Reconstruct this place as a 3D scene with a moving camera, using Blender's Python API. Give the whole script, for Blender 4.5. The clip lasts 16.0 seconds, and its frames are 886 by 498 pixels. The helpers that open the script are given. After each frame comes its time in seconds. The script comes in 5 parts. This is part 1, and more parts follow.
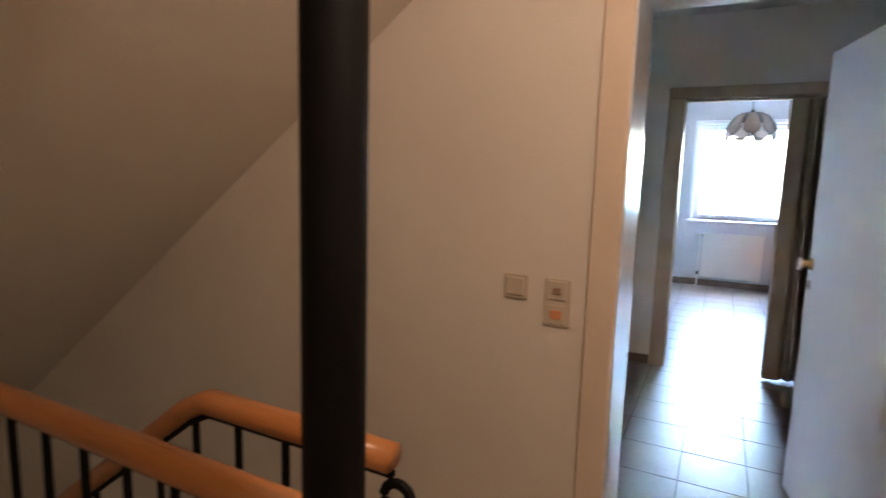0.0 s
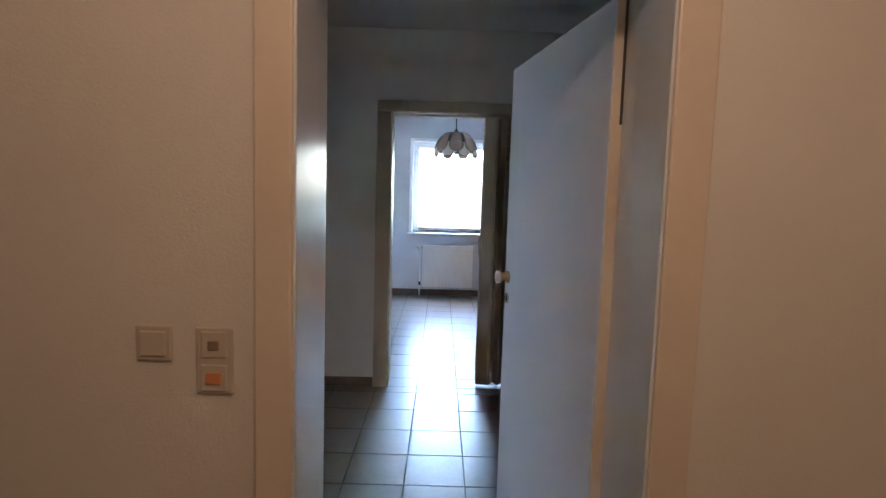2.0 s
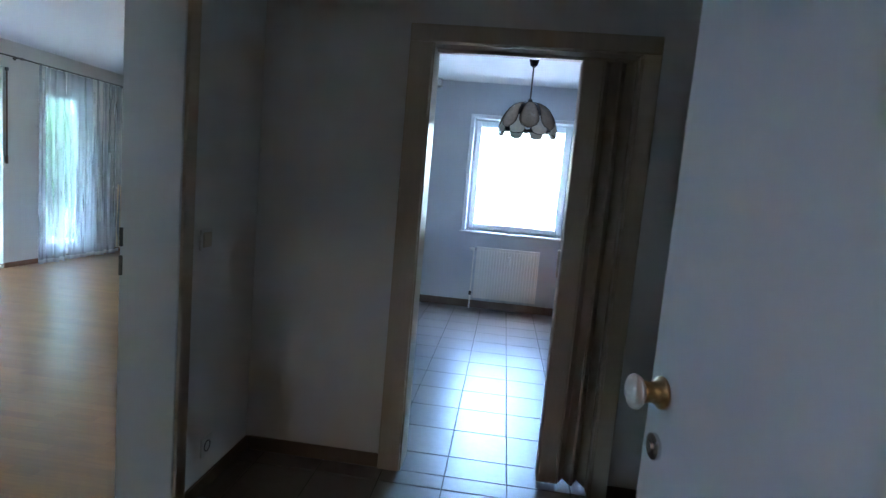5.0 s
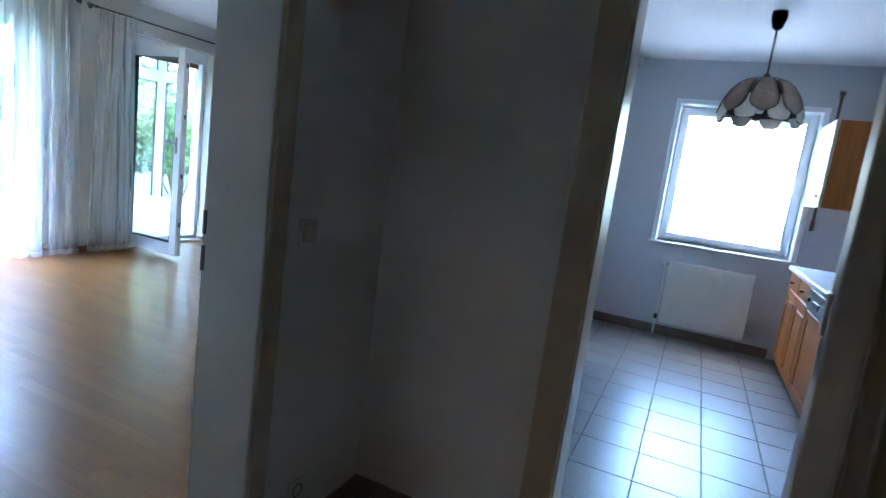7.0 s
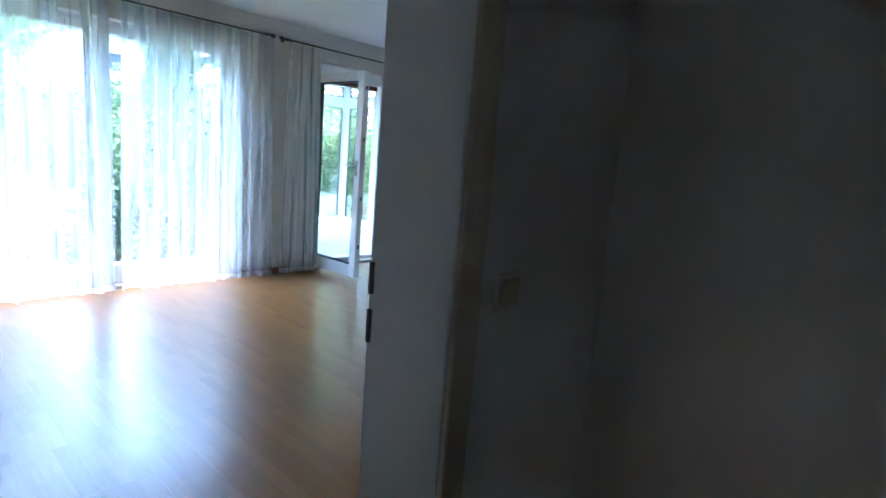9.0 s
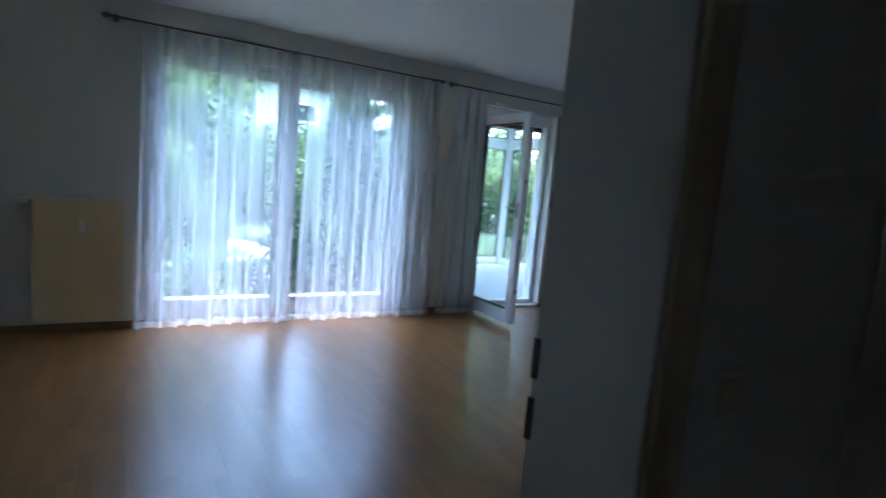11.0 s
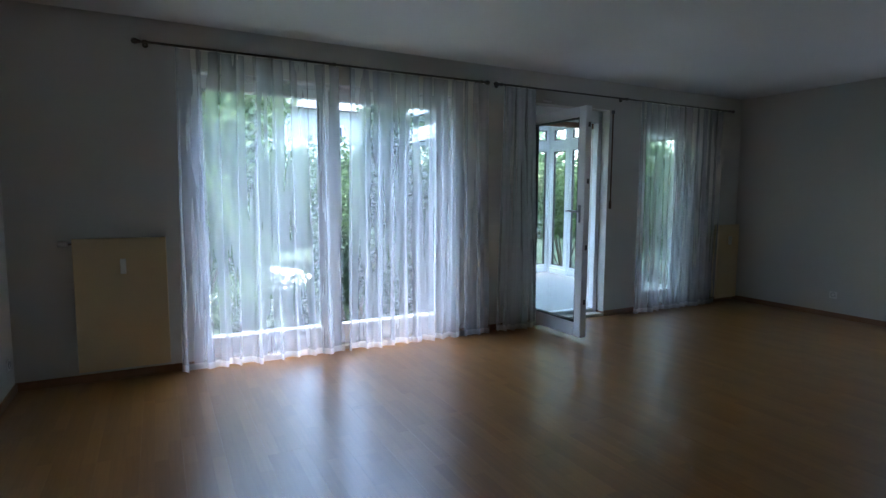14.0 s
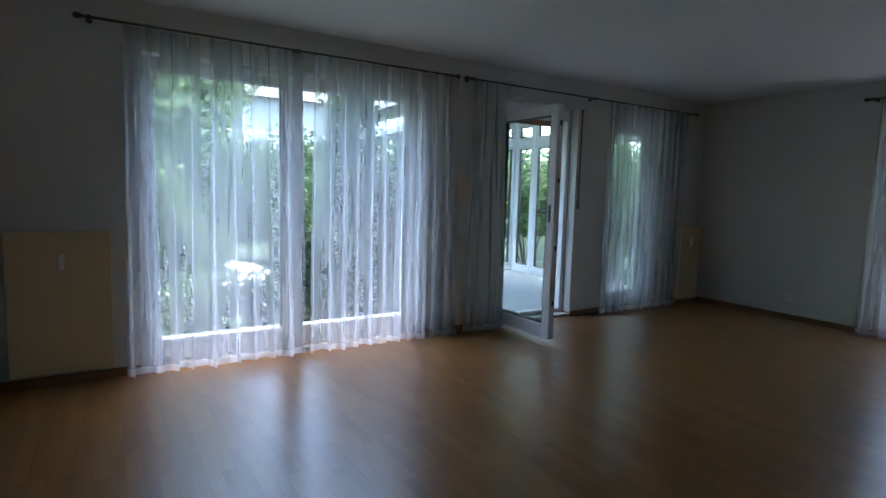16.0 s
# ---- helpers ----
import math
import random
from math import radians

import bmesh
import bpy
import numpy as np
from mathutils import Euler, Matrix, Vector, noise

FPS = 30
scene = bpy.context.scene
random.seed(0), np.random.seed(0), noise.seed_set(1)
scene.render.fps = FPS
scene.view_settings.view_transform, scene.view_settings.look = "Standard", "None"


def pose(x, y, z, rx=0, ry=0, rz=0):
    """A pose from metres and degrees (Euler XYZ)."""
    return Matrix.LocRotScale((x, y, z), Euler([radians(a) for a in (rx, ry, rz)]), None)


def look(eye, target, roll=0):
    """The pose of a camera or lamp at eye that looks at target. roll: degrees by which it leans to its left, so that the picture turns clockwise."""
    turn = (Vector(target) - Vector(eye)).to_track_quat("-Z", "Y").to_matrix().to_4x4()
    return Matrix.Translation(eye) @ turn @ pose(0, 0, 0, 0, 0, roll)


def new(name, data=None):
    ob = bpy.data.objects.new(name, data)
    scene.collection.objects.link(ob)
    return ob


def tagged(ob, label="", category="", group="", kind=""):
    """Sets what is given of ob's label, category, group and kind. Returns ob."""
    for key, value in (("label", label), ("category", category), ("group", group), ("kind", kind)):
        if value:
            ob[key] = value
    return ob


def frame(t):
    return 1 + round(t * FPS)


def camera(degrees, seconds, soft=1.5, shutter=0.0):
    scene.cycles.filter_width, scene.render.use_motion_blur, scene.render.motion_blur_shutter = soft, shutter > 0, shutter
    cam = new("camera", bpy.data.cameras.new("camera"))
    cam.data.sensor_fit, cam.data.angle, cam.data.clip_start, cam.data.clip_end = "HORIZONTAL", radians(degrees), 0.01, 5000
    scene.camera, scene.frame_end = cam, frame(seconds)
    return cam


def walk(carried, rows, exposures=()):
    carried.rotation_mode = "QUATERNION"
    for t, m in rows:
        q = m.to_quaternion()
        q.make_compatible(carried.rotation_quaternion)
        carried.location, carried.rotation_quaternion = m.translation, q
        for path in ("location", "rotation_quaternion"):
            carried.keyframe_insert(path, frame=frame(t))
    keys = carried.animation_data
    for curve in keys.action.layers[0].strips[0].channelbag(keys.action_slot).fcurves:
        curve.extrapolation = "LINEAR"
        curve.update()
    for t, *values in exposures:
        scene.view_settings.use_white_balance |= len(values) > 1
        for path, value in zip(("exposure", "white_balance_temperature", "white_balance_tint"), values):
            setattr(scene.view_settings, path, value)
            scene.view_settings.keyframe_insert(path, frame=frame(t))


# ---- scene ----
cam = camera(78.3, 16.0, soft=1.4, shutter=0.5)
PATH = [
    (0, (0.103, -1.627, 1.408), (-0.792, 0.141, 1.138), 1.6),
    (0.5, (0.138, -1.559, 1.398), (-0.541, 0.308, 1.166), 1.2),
    (1, (0.166, -1.495, 1.4), (-0.28, 0.445, 1.203), 1.5),
    (1.5, (0.168, -1.343, 1.387), (0.003, 0.641, 1.197), 2.1),
    (2, (0.176, -1.177, 1.405), (0.186, 0.814, 1.217), 1.7),
    (2.5, (0.212, -0.987, 1.389), (0.221, 1.004, 1.199), 2.1),
    (3, (0.242, -0.74, 1.398), (0.213, 1.247, 1.177), 3.4),
    (5.5, (0.169, 0.469, 1.37), (-0.074, 2.441, 1.14), 5.5),
    (6, (0.148, 0.636, 1.381), (-0.188, 2.592, 1.134), 6.5),
    (6.5, (0.119, 0.842, 1.361), (-0.52, 2.716, 1.076), 7.7),
    (7, (0.083, 0.986, 1.34), (-0.733, 2.786, 1.036), 7.5),
    (7.5, (-0.023, 1.102, 1.361), (-0.864, 2.888, 1.04), 4.7),
    (8, (-0.095, 1.163, 1.368), (-0.941, 2.947, 1.053), 4.5),
    (8.5, (-0.206, 1.268, 1.362), (-1.326, 2.891, 1.027), 5.0),
    (10.8, (-0.534, 1.55, 1.318), (-2.16, 2.694, 1.099), 4.4),
    (11, (-0.511, 1.505, 1.363), (-2.214, 2.529, 1.132), 5.0),
    (11.5, (-0.542, 1.503, 1.351), (-2.361, 2.306, 1.138), 3.8),
    (12, (-0.59, 1.499, 1.34), (-2.454, 2.197, 1.138), 2.3),
    (12.5, (-0.65, 1.478, 1.33), (-2.491, 2.233, 1.13), 1.2),
    (13, (-0.713, 1.463, 1.328), (-2.513, 2.31, 1.127), 0.7),
    (13.5, (-0.808, 1.473, 1.33), (-2.589, 2.362, 1.131), 0.4),
    (14, (-0.968, 1.488, 1.336), (-2.731, 2.413, 1.141), 0.3),
    (14.5, (-1.061, 1.521, 1.352), (-2.81, 2.471, 1.157), 1.7),
    (15, (-1.108, 1.52, 1.356), (-2.833, 2.512, 1.159), 1.5),
    (15.5, (-1.124, 1.502, 1.345), (-2.844, 2.502, 1.142), 1.3),
    (16, (-1.139, 1.51, 1.349), (-2.827, 2.561, 1.139), 1.6),
]
EXPOSURES = [(0.0, 7.5, 5950, 20), (1.0, 7.15, 5950, 20), (3.2, 6.6, 5800, 20), (5.2, 6.2, 5350, 14), (7.0, 6.1, 5350, 13), (8.0, 5.95, 5350, 13), (8.6, 5.8, 5400, 13), (10.8, 4.6, 5450, 13), (11.3, 4.25, 5500, 13), (12.5, 3.8, 5600, 13), (14.5, 4.15, 6050, 16), (16.0, 3.85, 6050, 16)]
walk(cam, [(t, look(eye, target, roll)) for t, eye, target, roll in PATH], EXPOSURES)

# ---- daylight and lamps ----
SUN_EL, SUN_ROT = radians(87), radians(270)
world = bpy.data.worlds.new("overcast_sky")
scene.world = world
world.use_nodes = True
wn = world.node_tree.nodes
sky = wn.new("ShaderNodeTexSky")
sky.sky_type = "NISHITA"
sky.sun_disc = False
sky.sun_elevation, sky.sun_rotation = SUN_EL, SUN_ROT
sky.air_density, sky.dust_density = 1.2, 3.0
bg = wn["Background"]
bg.inputs["Strength"].default_value = 0.15
world.node_tree.links.new(sky.outputs["Color"], bg.inputs["Color"])
sun = new("sun", bpy.data.lights.new("sun", "SUN"))
sun.data.energy, sun.data.angle, sun.data.color = 0.5, radians(24), (0.96, 0.98, 1.0)
sun_dir = Vector((math.sin(SUN_ROT) * math.cos(SUN_EL), math.cos(SUN_ROT) * math.cos(SUN_EL), math.sin(SUN_EL)))
sun.matrix_world = look(sun_dir * 30, (0, 0, 0))
stair_bulb = new("stairwell_bulb", bpy.data.lights.new("stairwell_bulb", "POINT"))
stair_bulb.data.energy, stair_bulb.data.color, stair_bulb.data.shadow_soft_size = 0.165, (1.0, 0.71, 0.48), 0.07
stair_bulb.location = (0.25, -1.20, 2.36)


# ---- materials ----
def node_mat(name):
    m = bpy.data.materials.new(name)
    m.use_nodes = True
    t = m.node_tree
    return m, t, t.nodes, t.links, t.nodes["Principled BSDF"]


def mat(name, rgb, rough=0.55, metal=0.0, var=0.10, scale=3.0, fine=60.0, bump=0.15, spec=0.5, stretch=(1, 1, 1), coat=0.0, piece=0.0):
    """A surface with soft stains at one scale and grain with fine relief at another."""
    m, t, n, l, p = node_mat(name)
    tc, mp = n.new("ShaderNodeTexCoord"), n.new("ShaderNodeMapping")
    mp.inputs["Scale"].default_value = stretch
    l.new(tc.outputs["Object"], mp.inputs["Vector"])
    a, b = n.new("ShaderNodeTexNoise"), n.new("ShaderNodeTexNoise")
    a.inputs["Scale"].default_value, a.inputs["Detail"].default_value = scale, 5
    b.inputs["Scale"].default_value, b.inputs["Detail"].default_value = fine, 4
    for x in (a, b):
        l.new(mp.outputs["Vector"], x.inputs["Vector"])
    add = n.new("ShaderNodeMath")
    add.operation = "MULTIPLY_ADD"
    add.inputs[1].default_value = 0.45
    l.new(b.outputs["Fac"], add.inputs[0])
    l.new(a.outputs["Fac"], add.inputs[2])
    ramp = n.new("ShaderNodeValToRGB")
    ramp.color_ramp.elements[0].position, ramp.color_ramp.elements[1].position = 0.42, 1.02
    ramp.color_ramp.elements[0].color = (*[c * (1 - var) for c in rgb], 1)
    ramp.color_ramp.elements[1].color = (*[min(1, c * (1 + var)) for c in rgb], 1)
    l.new(add.outputs[0], ramp.inputs["Fac"])
    colour = ramp.outputs["Color"]
    if piece:
        info, mix = n.new("ShaderNodeObjectInfo"), n.new("ShaderNodeHueSaturation")
        mr = n.new("ShaderNodeMapRange")
        mr.inputs["To Min"].default_value, mr.inputs["To Max"].default_value = 1 - piece, 1 + piece
        l.new(info.outputs["Random"], mr.inputs["Value"])
        l.new(mr.outputs["Result"], mix.inputs["Value"])
        l.new(colour, mix.inputs["Color"])
        colour = mix.outputs["Color"]
    l.new(colour, p.inputs["Base Color"])
    rr = n.new("ShaderNodeMapRange")
    rr.inputs["To Min"].default_value, rr.inputs["To Max"].default_value = max(0.02, rough - 0.07), min(1, rough + 0.07)
    l.new(a.outputs["Fac"], rr.inputs["Value"])
    l.new(rr.outputs["Result"], p.inputs["Roughness"])
    p.inputs["Metallic"].default_value = metal
    p.inputs["Specular IOR Level"].default_value = spec
    p.inputs["Coat Weight"].default_value = coat
    if bump:
        bn = n.new("ShaderNodeBump")
        bn.inputs["Strength"].default_value, bn.inputs["Distance"].default_value = bump, 0.004
        l.new(b.outputs["Fac"], bn.inputs["Height"])
        l.new(bn.outputs["Normal"], p.inputs["Normal"])
    return m


def glass_mat(name, tint=(0.93, 0.97, 0.96)):
    """A clear pane: straight-through light with a mirror gloss that grows at grazing angles."""
    m, t, n, l, p = node_mat(name)
    n.remove(p)
    tr, gl, mix, lw = (n.new(x) for x in ("ShaderNodeBsdfTransparent", "ShaderNodeBsdfGlossy", "ShaderNodeMixShader", "ShaderNodeLayerWeight"))
    tr.inputs["Color"].default_value, gl.inputs["Roughness"].default_value = (*tint, 1), 0.02
    lw.inputs["Blend"].default_value = 0.5
    pw, ma = n.new("ShaderNodeMath"), n.new("ShaderNodeMath")
    pw.operation, pw.inputs[1].default_value = "POWER", 4.0
    ma.operation, ma.inputs[1].default_value, ma.inputs[2].default_value = "MULTIPLY_ADD", 0.7, 0.04
    l.new(lw.outputs["Facing"], pw.inputs[0])
    l.new(pw.outputs[0], ma.inputs[0])
    l.new(ma.outputs[0], mix.inputs[0])
    l.new(tr.outputs[0], mix.inputs[1])
    l.new(gl.outputs[0], mix.inputs[2])
    l.new(mix.outputs[0], n["Material Output"].inputs["Surface"])
    return m


def sheer_mat(name, rgb, clear):
    """Voile: an open weave that lets part of the light straight through and scatters the rest."""
    m, t, n, l, p = node_mat(name)
    n.remove(p)
    tr, df, tl, m1, m2 = (n.new(x) for x in ("ShaderNodeBsdfTransparent", "ShaderNodeBsdfDiffuse", "ShaderNodeBsdfTranslucent", "ShaderNodeMixShader", "ShaderNodeMixShader"))
    df.inputs["Color"].default_value = tl.inputs["Color"].default_value = (*rgb, 1)
    tc, no, mr = n.new("ShaderNodeTexCoord"), n.new("ShaderNodeTexNoise"), n.new("ShaderNodeMapRange")
    mp = n.new("ShaderNodeMapping")
    mp.inputs["Scale"].default_value = (14, 14, 0.8)
    l.new(tc.outputs["Object"], mp.inputs["Vector"])
    l.new(mp.outputs["Vector"], no.inputs["Vector"])
    no.inputs["Scale"].default_value = 1.0
    mr.inputs["To Min"].default_value, mr.inputs["To Max"].default_value = clear - 0.07, clear + 0.07
    l.new(no.outputs["Fac"], mr.inputs["Value"])
    m1.inputs[0].default_value = 0.80
    l.new(df.outputs[0], m1.inputs[1])
    l.new(tl.outputs[0], m1.inputs[2])
    l.new(mr.outputs[0], m2.inputs[0])
    l.new(m1.outputs[0], m2.inputs[1])
    l.new(tr.outputs[0], m2.inputs[2])
    l.new(m2.outputs[0], n["Material Output"].inputs["Surface"])
    return m


def laminate_mat(name):
    """Three-strip laminate: short strips of differing tone along the board, fine grain, a satin seal."""
    m, t, n, l, p = node_mat(name)
    tc = n.new("ShaderNodeTexCoord")
    info = n.new("ShaderNodeObjectInfo")
    shift = n.new("ShaderNodeVectorMath")
    shift.operation = "ADD"
    sc = n.new("ShaderNodeVectorMath")
    sc.operation = "SCALE"
    sc.inputs[0].default_value = (7.0, 0.0, 3.0)
    l.new(info.outputs["Random"], sc.inputs["Scale"])
    l.new(tc.outputs["Object"], shift.inputs[0])
    l.new(sc.outputs[0], shift.inputs[1])
    br = n.new("ShaderNodeTexBrick")
    br.inputs["Scale"].default_value = 1.0
    br.inputs["Brick Width"].default_value, br.inputs["Row Height"].default_value = 0.43, 0.0643
    br.inputs["Mortar Size"].default_value = 0.0
    br.inputs["Color1"].default_value = (0.250, 0.110, 0.029, 1)
    br.inputs["Color2"].default_value = (0.320, 0.150, 0.043, 1)
    br.inputs["Mortar"].default_value = (0.30, 0.14, 0.043, 1)
    l.new(shift.outputs[0], br.inputs["Vector"])
    mp = n.new("ShaderNodeMapping")
    mp.inputs["Scale"].default_value = (1.6, 30, 1)
    l.new(shift.outputs[0], mp.inputs["Vector"])
    gr = n.new("ShaderNodeTexNoise")
    gr.inputs["Scale"].default_value, gr.inputs["Detail"].default_value, gr.inputs["Distortion"].default_value = 2.2, 6, 0.6
    l.new(mp.outputs["Vector"], gr.inputs["Vector"])
    hs, mr = n.new("ShaderNodeHueSaturation"), n.new("ShaderNodeMapRange")
    mr.inputs["To Min"].default_value, mr.inputs["To Max"].default_value = 0.80, 1.20
    l.new(gr.outputs["Fac"], mr.inputs["Value"])
    l.new(mr.outputs[0], hs.inputs["Value"])
    l.new(br.outputs["Color"], hs.inputs["Color"])
    l.new(hs.outputs["Color"], p.inputs["Base Color"])
    smear = n.new("ShaderNodeTexNoise")
    smear.inputs["Scale"].default_value = 2.5
    l.new(tc.outputs["Object"], smear.inputs["Vector"])
    r2 = n.new("ShaderNodeMapRange")
    r2.inputs["To Min"].default_value, r2.inputs["To Max"].default_value = 0.27, 0.35
    l.new(smear.outputs["Fac"], r2.inputs["Value"])
    l.new(r2.outputs[0], p.inputs["Roughness"])
    bn = n.new("ShaderNodeBump")
    p.inputs["Coat Weight"].default_value, p.inputs["Coat Roughness"].default_value = 0.3, 0.24
    bn.inputs["Strength"].default_value, bn.inputs["Distance"].default_value = 0.06, 0.002
    l.new(gr.outputs["Fac"], bn.inputs["Height"])
    l.new(bn.outputs["Normal"], p.inputs["Normal"])
    return m


def leaf_mat(name, rgb):
    """Leaves: diffuse with light shining through, each clump its own tone."""
    m, t, n, l, p = node_mat(name)
    geo, ramp = n.new("ShaderNodeNewGeometry"), n.new("ShaderNodeValToRGB")
    ramp.color_ramp.elements[0].color = (*[c * 0.55 for c in rgb], 1)
    ramp.color_ramp.elements[1].color = (rgb[0] * 1.7, rgb[1] * 1.5, rgb[2] * 1.2, 1)
    l.new(geo.outputs["Random Per Island"], ramp.inputs["Fac"])
    l.new(ramp.outputs["Color"], p.inputs["Base Color"])
    p.inputs["Roughness"].default_value = 0.75
    tl, mix = n.new("ShaderNodeBsdfTranslucent"), n.new("ShaderNodeMixShader")
    l.new(ramp.outputs["Color"], tl.inputs["Color"])
    mix.inputs[0].default_value = 0.4
    l.new(p.outputs[0], mix.inputs[1])
    l.new(tl.outputs[0], mix.inputs[2])
    l.new(mix.outputs[0], n["Material Output"].inputs["Surface"])
    return m


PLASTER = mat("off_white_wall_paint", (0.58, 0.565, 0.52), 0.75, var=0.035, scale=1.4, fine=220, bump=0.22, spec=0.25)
# Hall copy of the wall paint, lightened to make up for weak hall light.
BRIGHTHALL = mat("hall_wall_paint_brightened", (0.77, 0.75, 0.72), 0.75, var=0.035, scale=1.4, fine=220, bump=0.22, spec=0.25)
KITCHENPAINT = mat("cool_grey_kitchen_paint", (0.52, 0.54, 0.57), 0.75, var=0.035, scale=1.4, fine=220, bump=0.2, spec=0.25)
CEILING = mat("white_ceiling_paint", (0.68, 0.68, 0.68), 0.8, var=0.03, scale=1.1, fine=160, bump=0.15, spec=0.2)
STAIRPAINT = mat("stairwell_wall_paint", (0.74, 0.68, 0.58), 0.6, var=0.04, scale=1.7, fine=150, bump=0.25, spec=0.3)
GLOSSWHITE = mat("gloss_white_paint", (0.70, 0.70, 0.68), 0.22, var=0.03, scale=2.0, fine=40, bump=0.05)
DOORWHITE = mat("white_door_lacquer", (0.67, 0.68, 0.73), 0.35, var=0.03, scale=2.0, fine=50, bump=0.06)
CASING = mat("beige_casing_lacquer", (0.52, 0.43, 0.31), 0.38, var=0.10, scale=2.0, fine=30, bump=0.06, stretch=(8, 8, 0.7))
STAIRCASING = mat("cream_casing_paint", (0.72, 0.60, 0.46), 0.4, var=0.05, scale=2.0, fine=40, bump=0.08)
FOLD = mat("taupe_folding_door_vinyl", (0.50, 0.41, 0.31), 0.45, var=0.12, scale=2.5, fine=40, bump=0.1, stretch=(6, 6, 0.5))
TILE = mat("grey_brown_floor_tile", (0.165, 0.143, 0.122), 0.33, spec=1.0, var=0.22, scale=5.0, fine=38, bump=0.05, piece=0.06)
GROUT = mat("dark_tile_grout", (0.07, 0.062, 0.055), 0.85, var=0.15, scale=6, fine=120, bump=0.3)
BASETILE = mat("brown_skirting_tile", (0.17, 0.125, 0.09), 0.4, var=0.15, scale=6, fine=40, bump=0.05)
BASEWOOD = mat("brown_skirting_wood", (0.24, 0.12, 0.055), 0.4, var=0.18, scale=4, fine=30, bump=0.05, stretch=(1, 1, 8))
UNDERLAY = mat("dark_floor_underlay", (0.10, 0.06, 0.03), 0.8, var=0.1)
LAMINATE = laminate_mat("beech_laminate_boards")
PVC = mat("white_window_plastic", (0.80, 0.82, 0.84), 0.3, var=0.02, scale=2, fine=30, bump=0.03)
GASKET = mat("black_rubber_gasket", (0.02, 0.02, 0.022), 0.6, var=0.1)
GLASS = glass_mat("window_glass")
SHEER = sheer_mat("white_voile", (0.92, 0.94, 0.97), 0.73)
SHEERHEM = sheer_mat("white_voile_hem", (0.92, 0.91, 0.92), 0.50)
RODMETAL = mat("dark_bronze_metal", (0.09, 0.08, 0.07), 0.35, metal=0.8, var=0.12, scale=12)
RADCREAM = mat("cream_radiator_enamel", (0.66, 0.52, 0.31), 0.38, var=0.04, scale=3, fine=60, bump=0.05)
RADWHITE = mat("white_radiator_enamel", (0.72, 0.70, 0.66), 0.35, var=0.04, scale=3, fine=60, bump=0.05)
CHROME = mat("chromed_metal", (0.62, 0.62, 0.63), 0.18, metal=1.0, var=0.05, scale=20)
STEEL = mat("brushed_grey_steel", (0.30, 0.31, 0.33), 0.35, metal=0.9, var=0.08, scale=20, stretch=(1, 1, 20))
WHITEPLASTIC = mat("white_plastic", (0.72, 0.71, 0.68), 0.35, var=0.03, scale=8)
CREAMPLASTIC = mat("cream_plastic", (0.58, 0.50, 0.38), 0.35, var=0.04, scale=8)
GREYPLASTIC = mat("grey_plastic", (0.10, 0.10, 0.105), 0.4, var=0.05, scale=8)
BLACKPLASTIC = mat("black_plastic", (0.02, 0.02, 0.022), 0.4, var=0.1, scale=8)
# Dark brown that paints shade on the entrance door's upper edge.
EDGESHADE = mat("dark_brown_edge_shade", (0.06, 0.042, 0.03), 0.5, var=0.15, scale=10)
TANPLASTIC = mat("tan_plastic", (0.30, 0.20, 0.12), 0.45, var=0.08, scale=8)
ORANGEPLASTIC = mat("orange_strip_plastic", (0.66, 0.27, 0.11), 0.35, var=0.05, scale=8)
PINE = mat("honey_pine_wood", (0.34, 0.108, 0.020), 0.42, spec=0.3, var=0.28, scale=3, fine=14, bump=0.08, stretch=(10, 10, 0.9))
# Pine front with window light put into its colour.
LITPINE = mat("window_lit_pine_front", (0.66, 0.58, 0.46), 0.4, var=0.08, scale=3, fine=16, bump=0.05, stretch=(8, 8, 0.9))
WORKTOP = mat("pale_grey_laminate_worktop", (0.55, 0.56, 0.57), 0.35, var=0.1, scale=30, fine=160, bump=0.04)
SPLASH = mat("grey_splash_tile", (0.45, 0.47, 0.48), 0.3, var=0.06, scale=8)
MIRROR = mat("silvered_mirror", (0.86, 0.88, 0.87), 0.03, metal=1.0, var=0.01, bump=0.0)
BRASSTAN = mat("dull_brass", (0.50, 0.36, 0.17), 0.38, metal=0.6, var=0.1, scale=20)
AMBERGLASS = mat("smoky_beige_lamp_glass", (0.30, 0.215, 0.15), 0.25, var=0.25, scale=14, fine=60, bump=0.08)
PALEGLASS = mat("opal_cream_lamp_glass", (0.66, 0.57, 0.45), 0.25, var=0.12, scale=14, fine=60, bump=0.08)
LEAD = mat("dark_lead_came", (0.06, 0.042, 0.03), 0.5, metal=0.4, var=0.2, scale=20)
BELT = mat("brown_shutter_webbing", (0.12, 0.075, 0.05), 0.8, var=0.2, scale=30, fine=200)
BROWNWOOD = mat("red_brown_stained_wood", (0.20, 0.075, 0.04), 0.5, var=0.2, scale=4, fine=30, stretch=(8, 1, 8))
RAILWOOD = mat("varnished_orange_beech", (0.50, 0.20, 0.055), 0.3, var=0.2, scale=4, fine=30, bump=0.04, stretch=(1, 10, 10), coat=0.4)
BLACKSTEEL = mat("black_painted_steel", (0.004, 0.004, 0.004), 0.6, var=0.25, scale=12, fine=80, bump=0.1, spec=0.2)
TERRAZZO = mat("grey_stair_stone", (0.30, 0.28, 0.25), 0.35, var=0.2, scale=50, fine=180, bump=0.04)
CONCRETE = mat("pale_grey_patio_slab", (0.30, 0.30, 0.29), 0.7, var=0.15, scale=4, fine=90, bump=0.2)
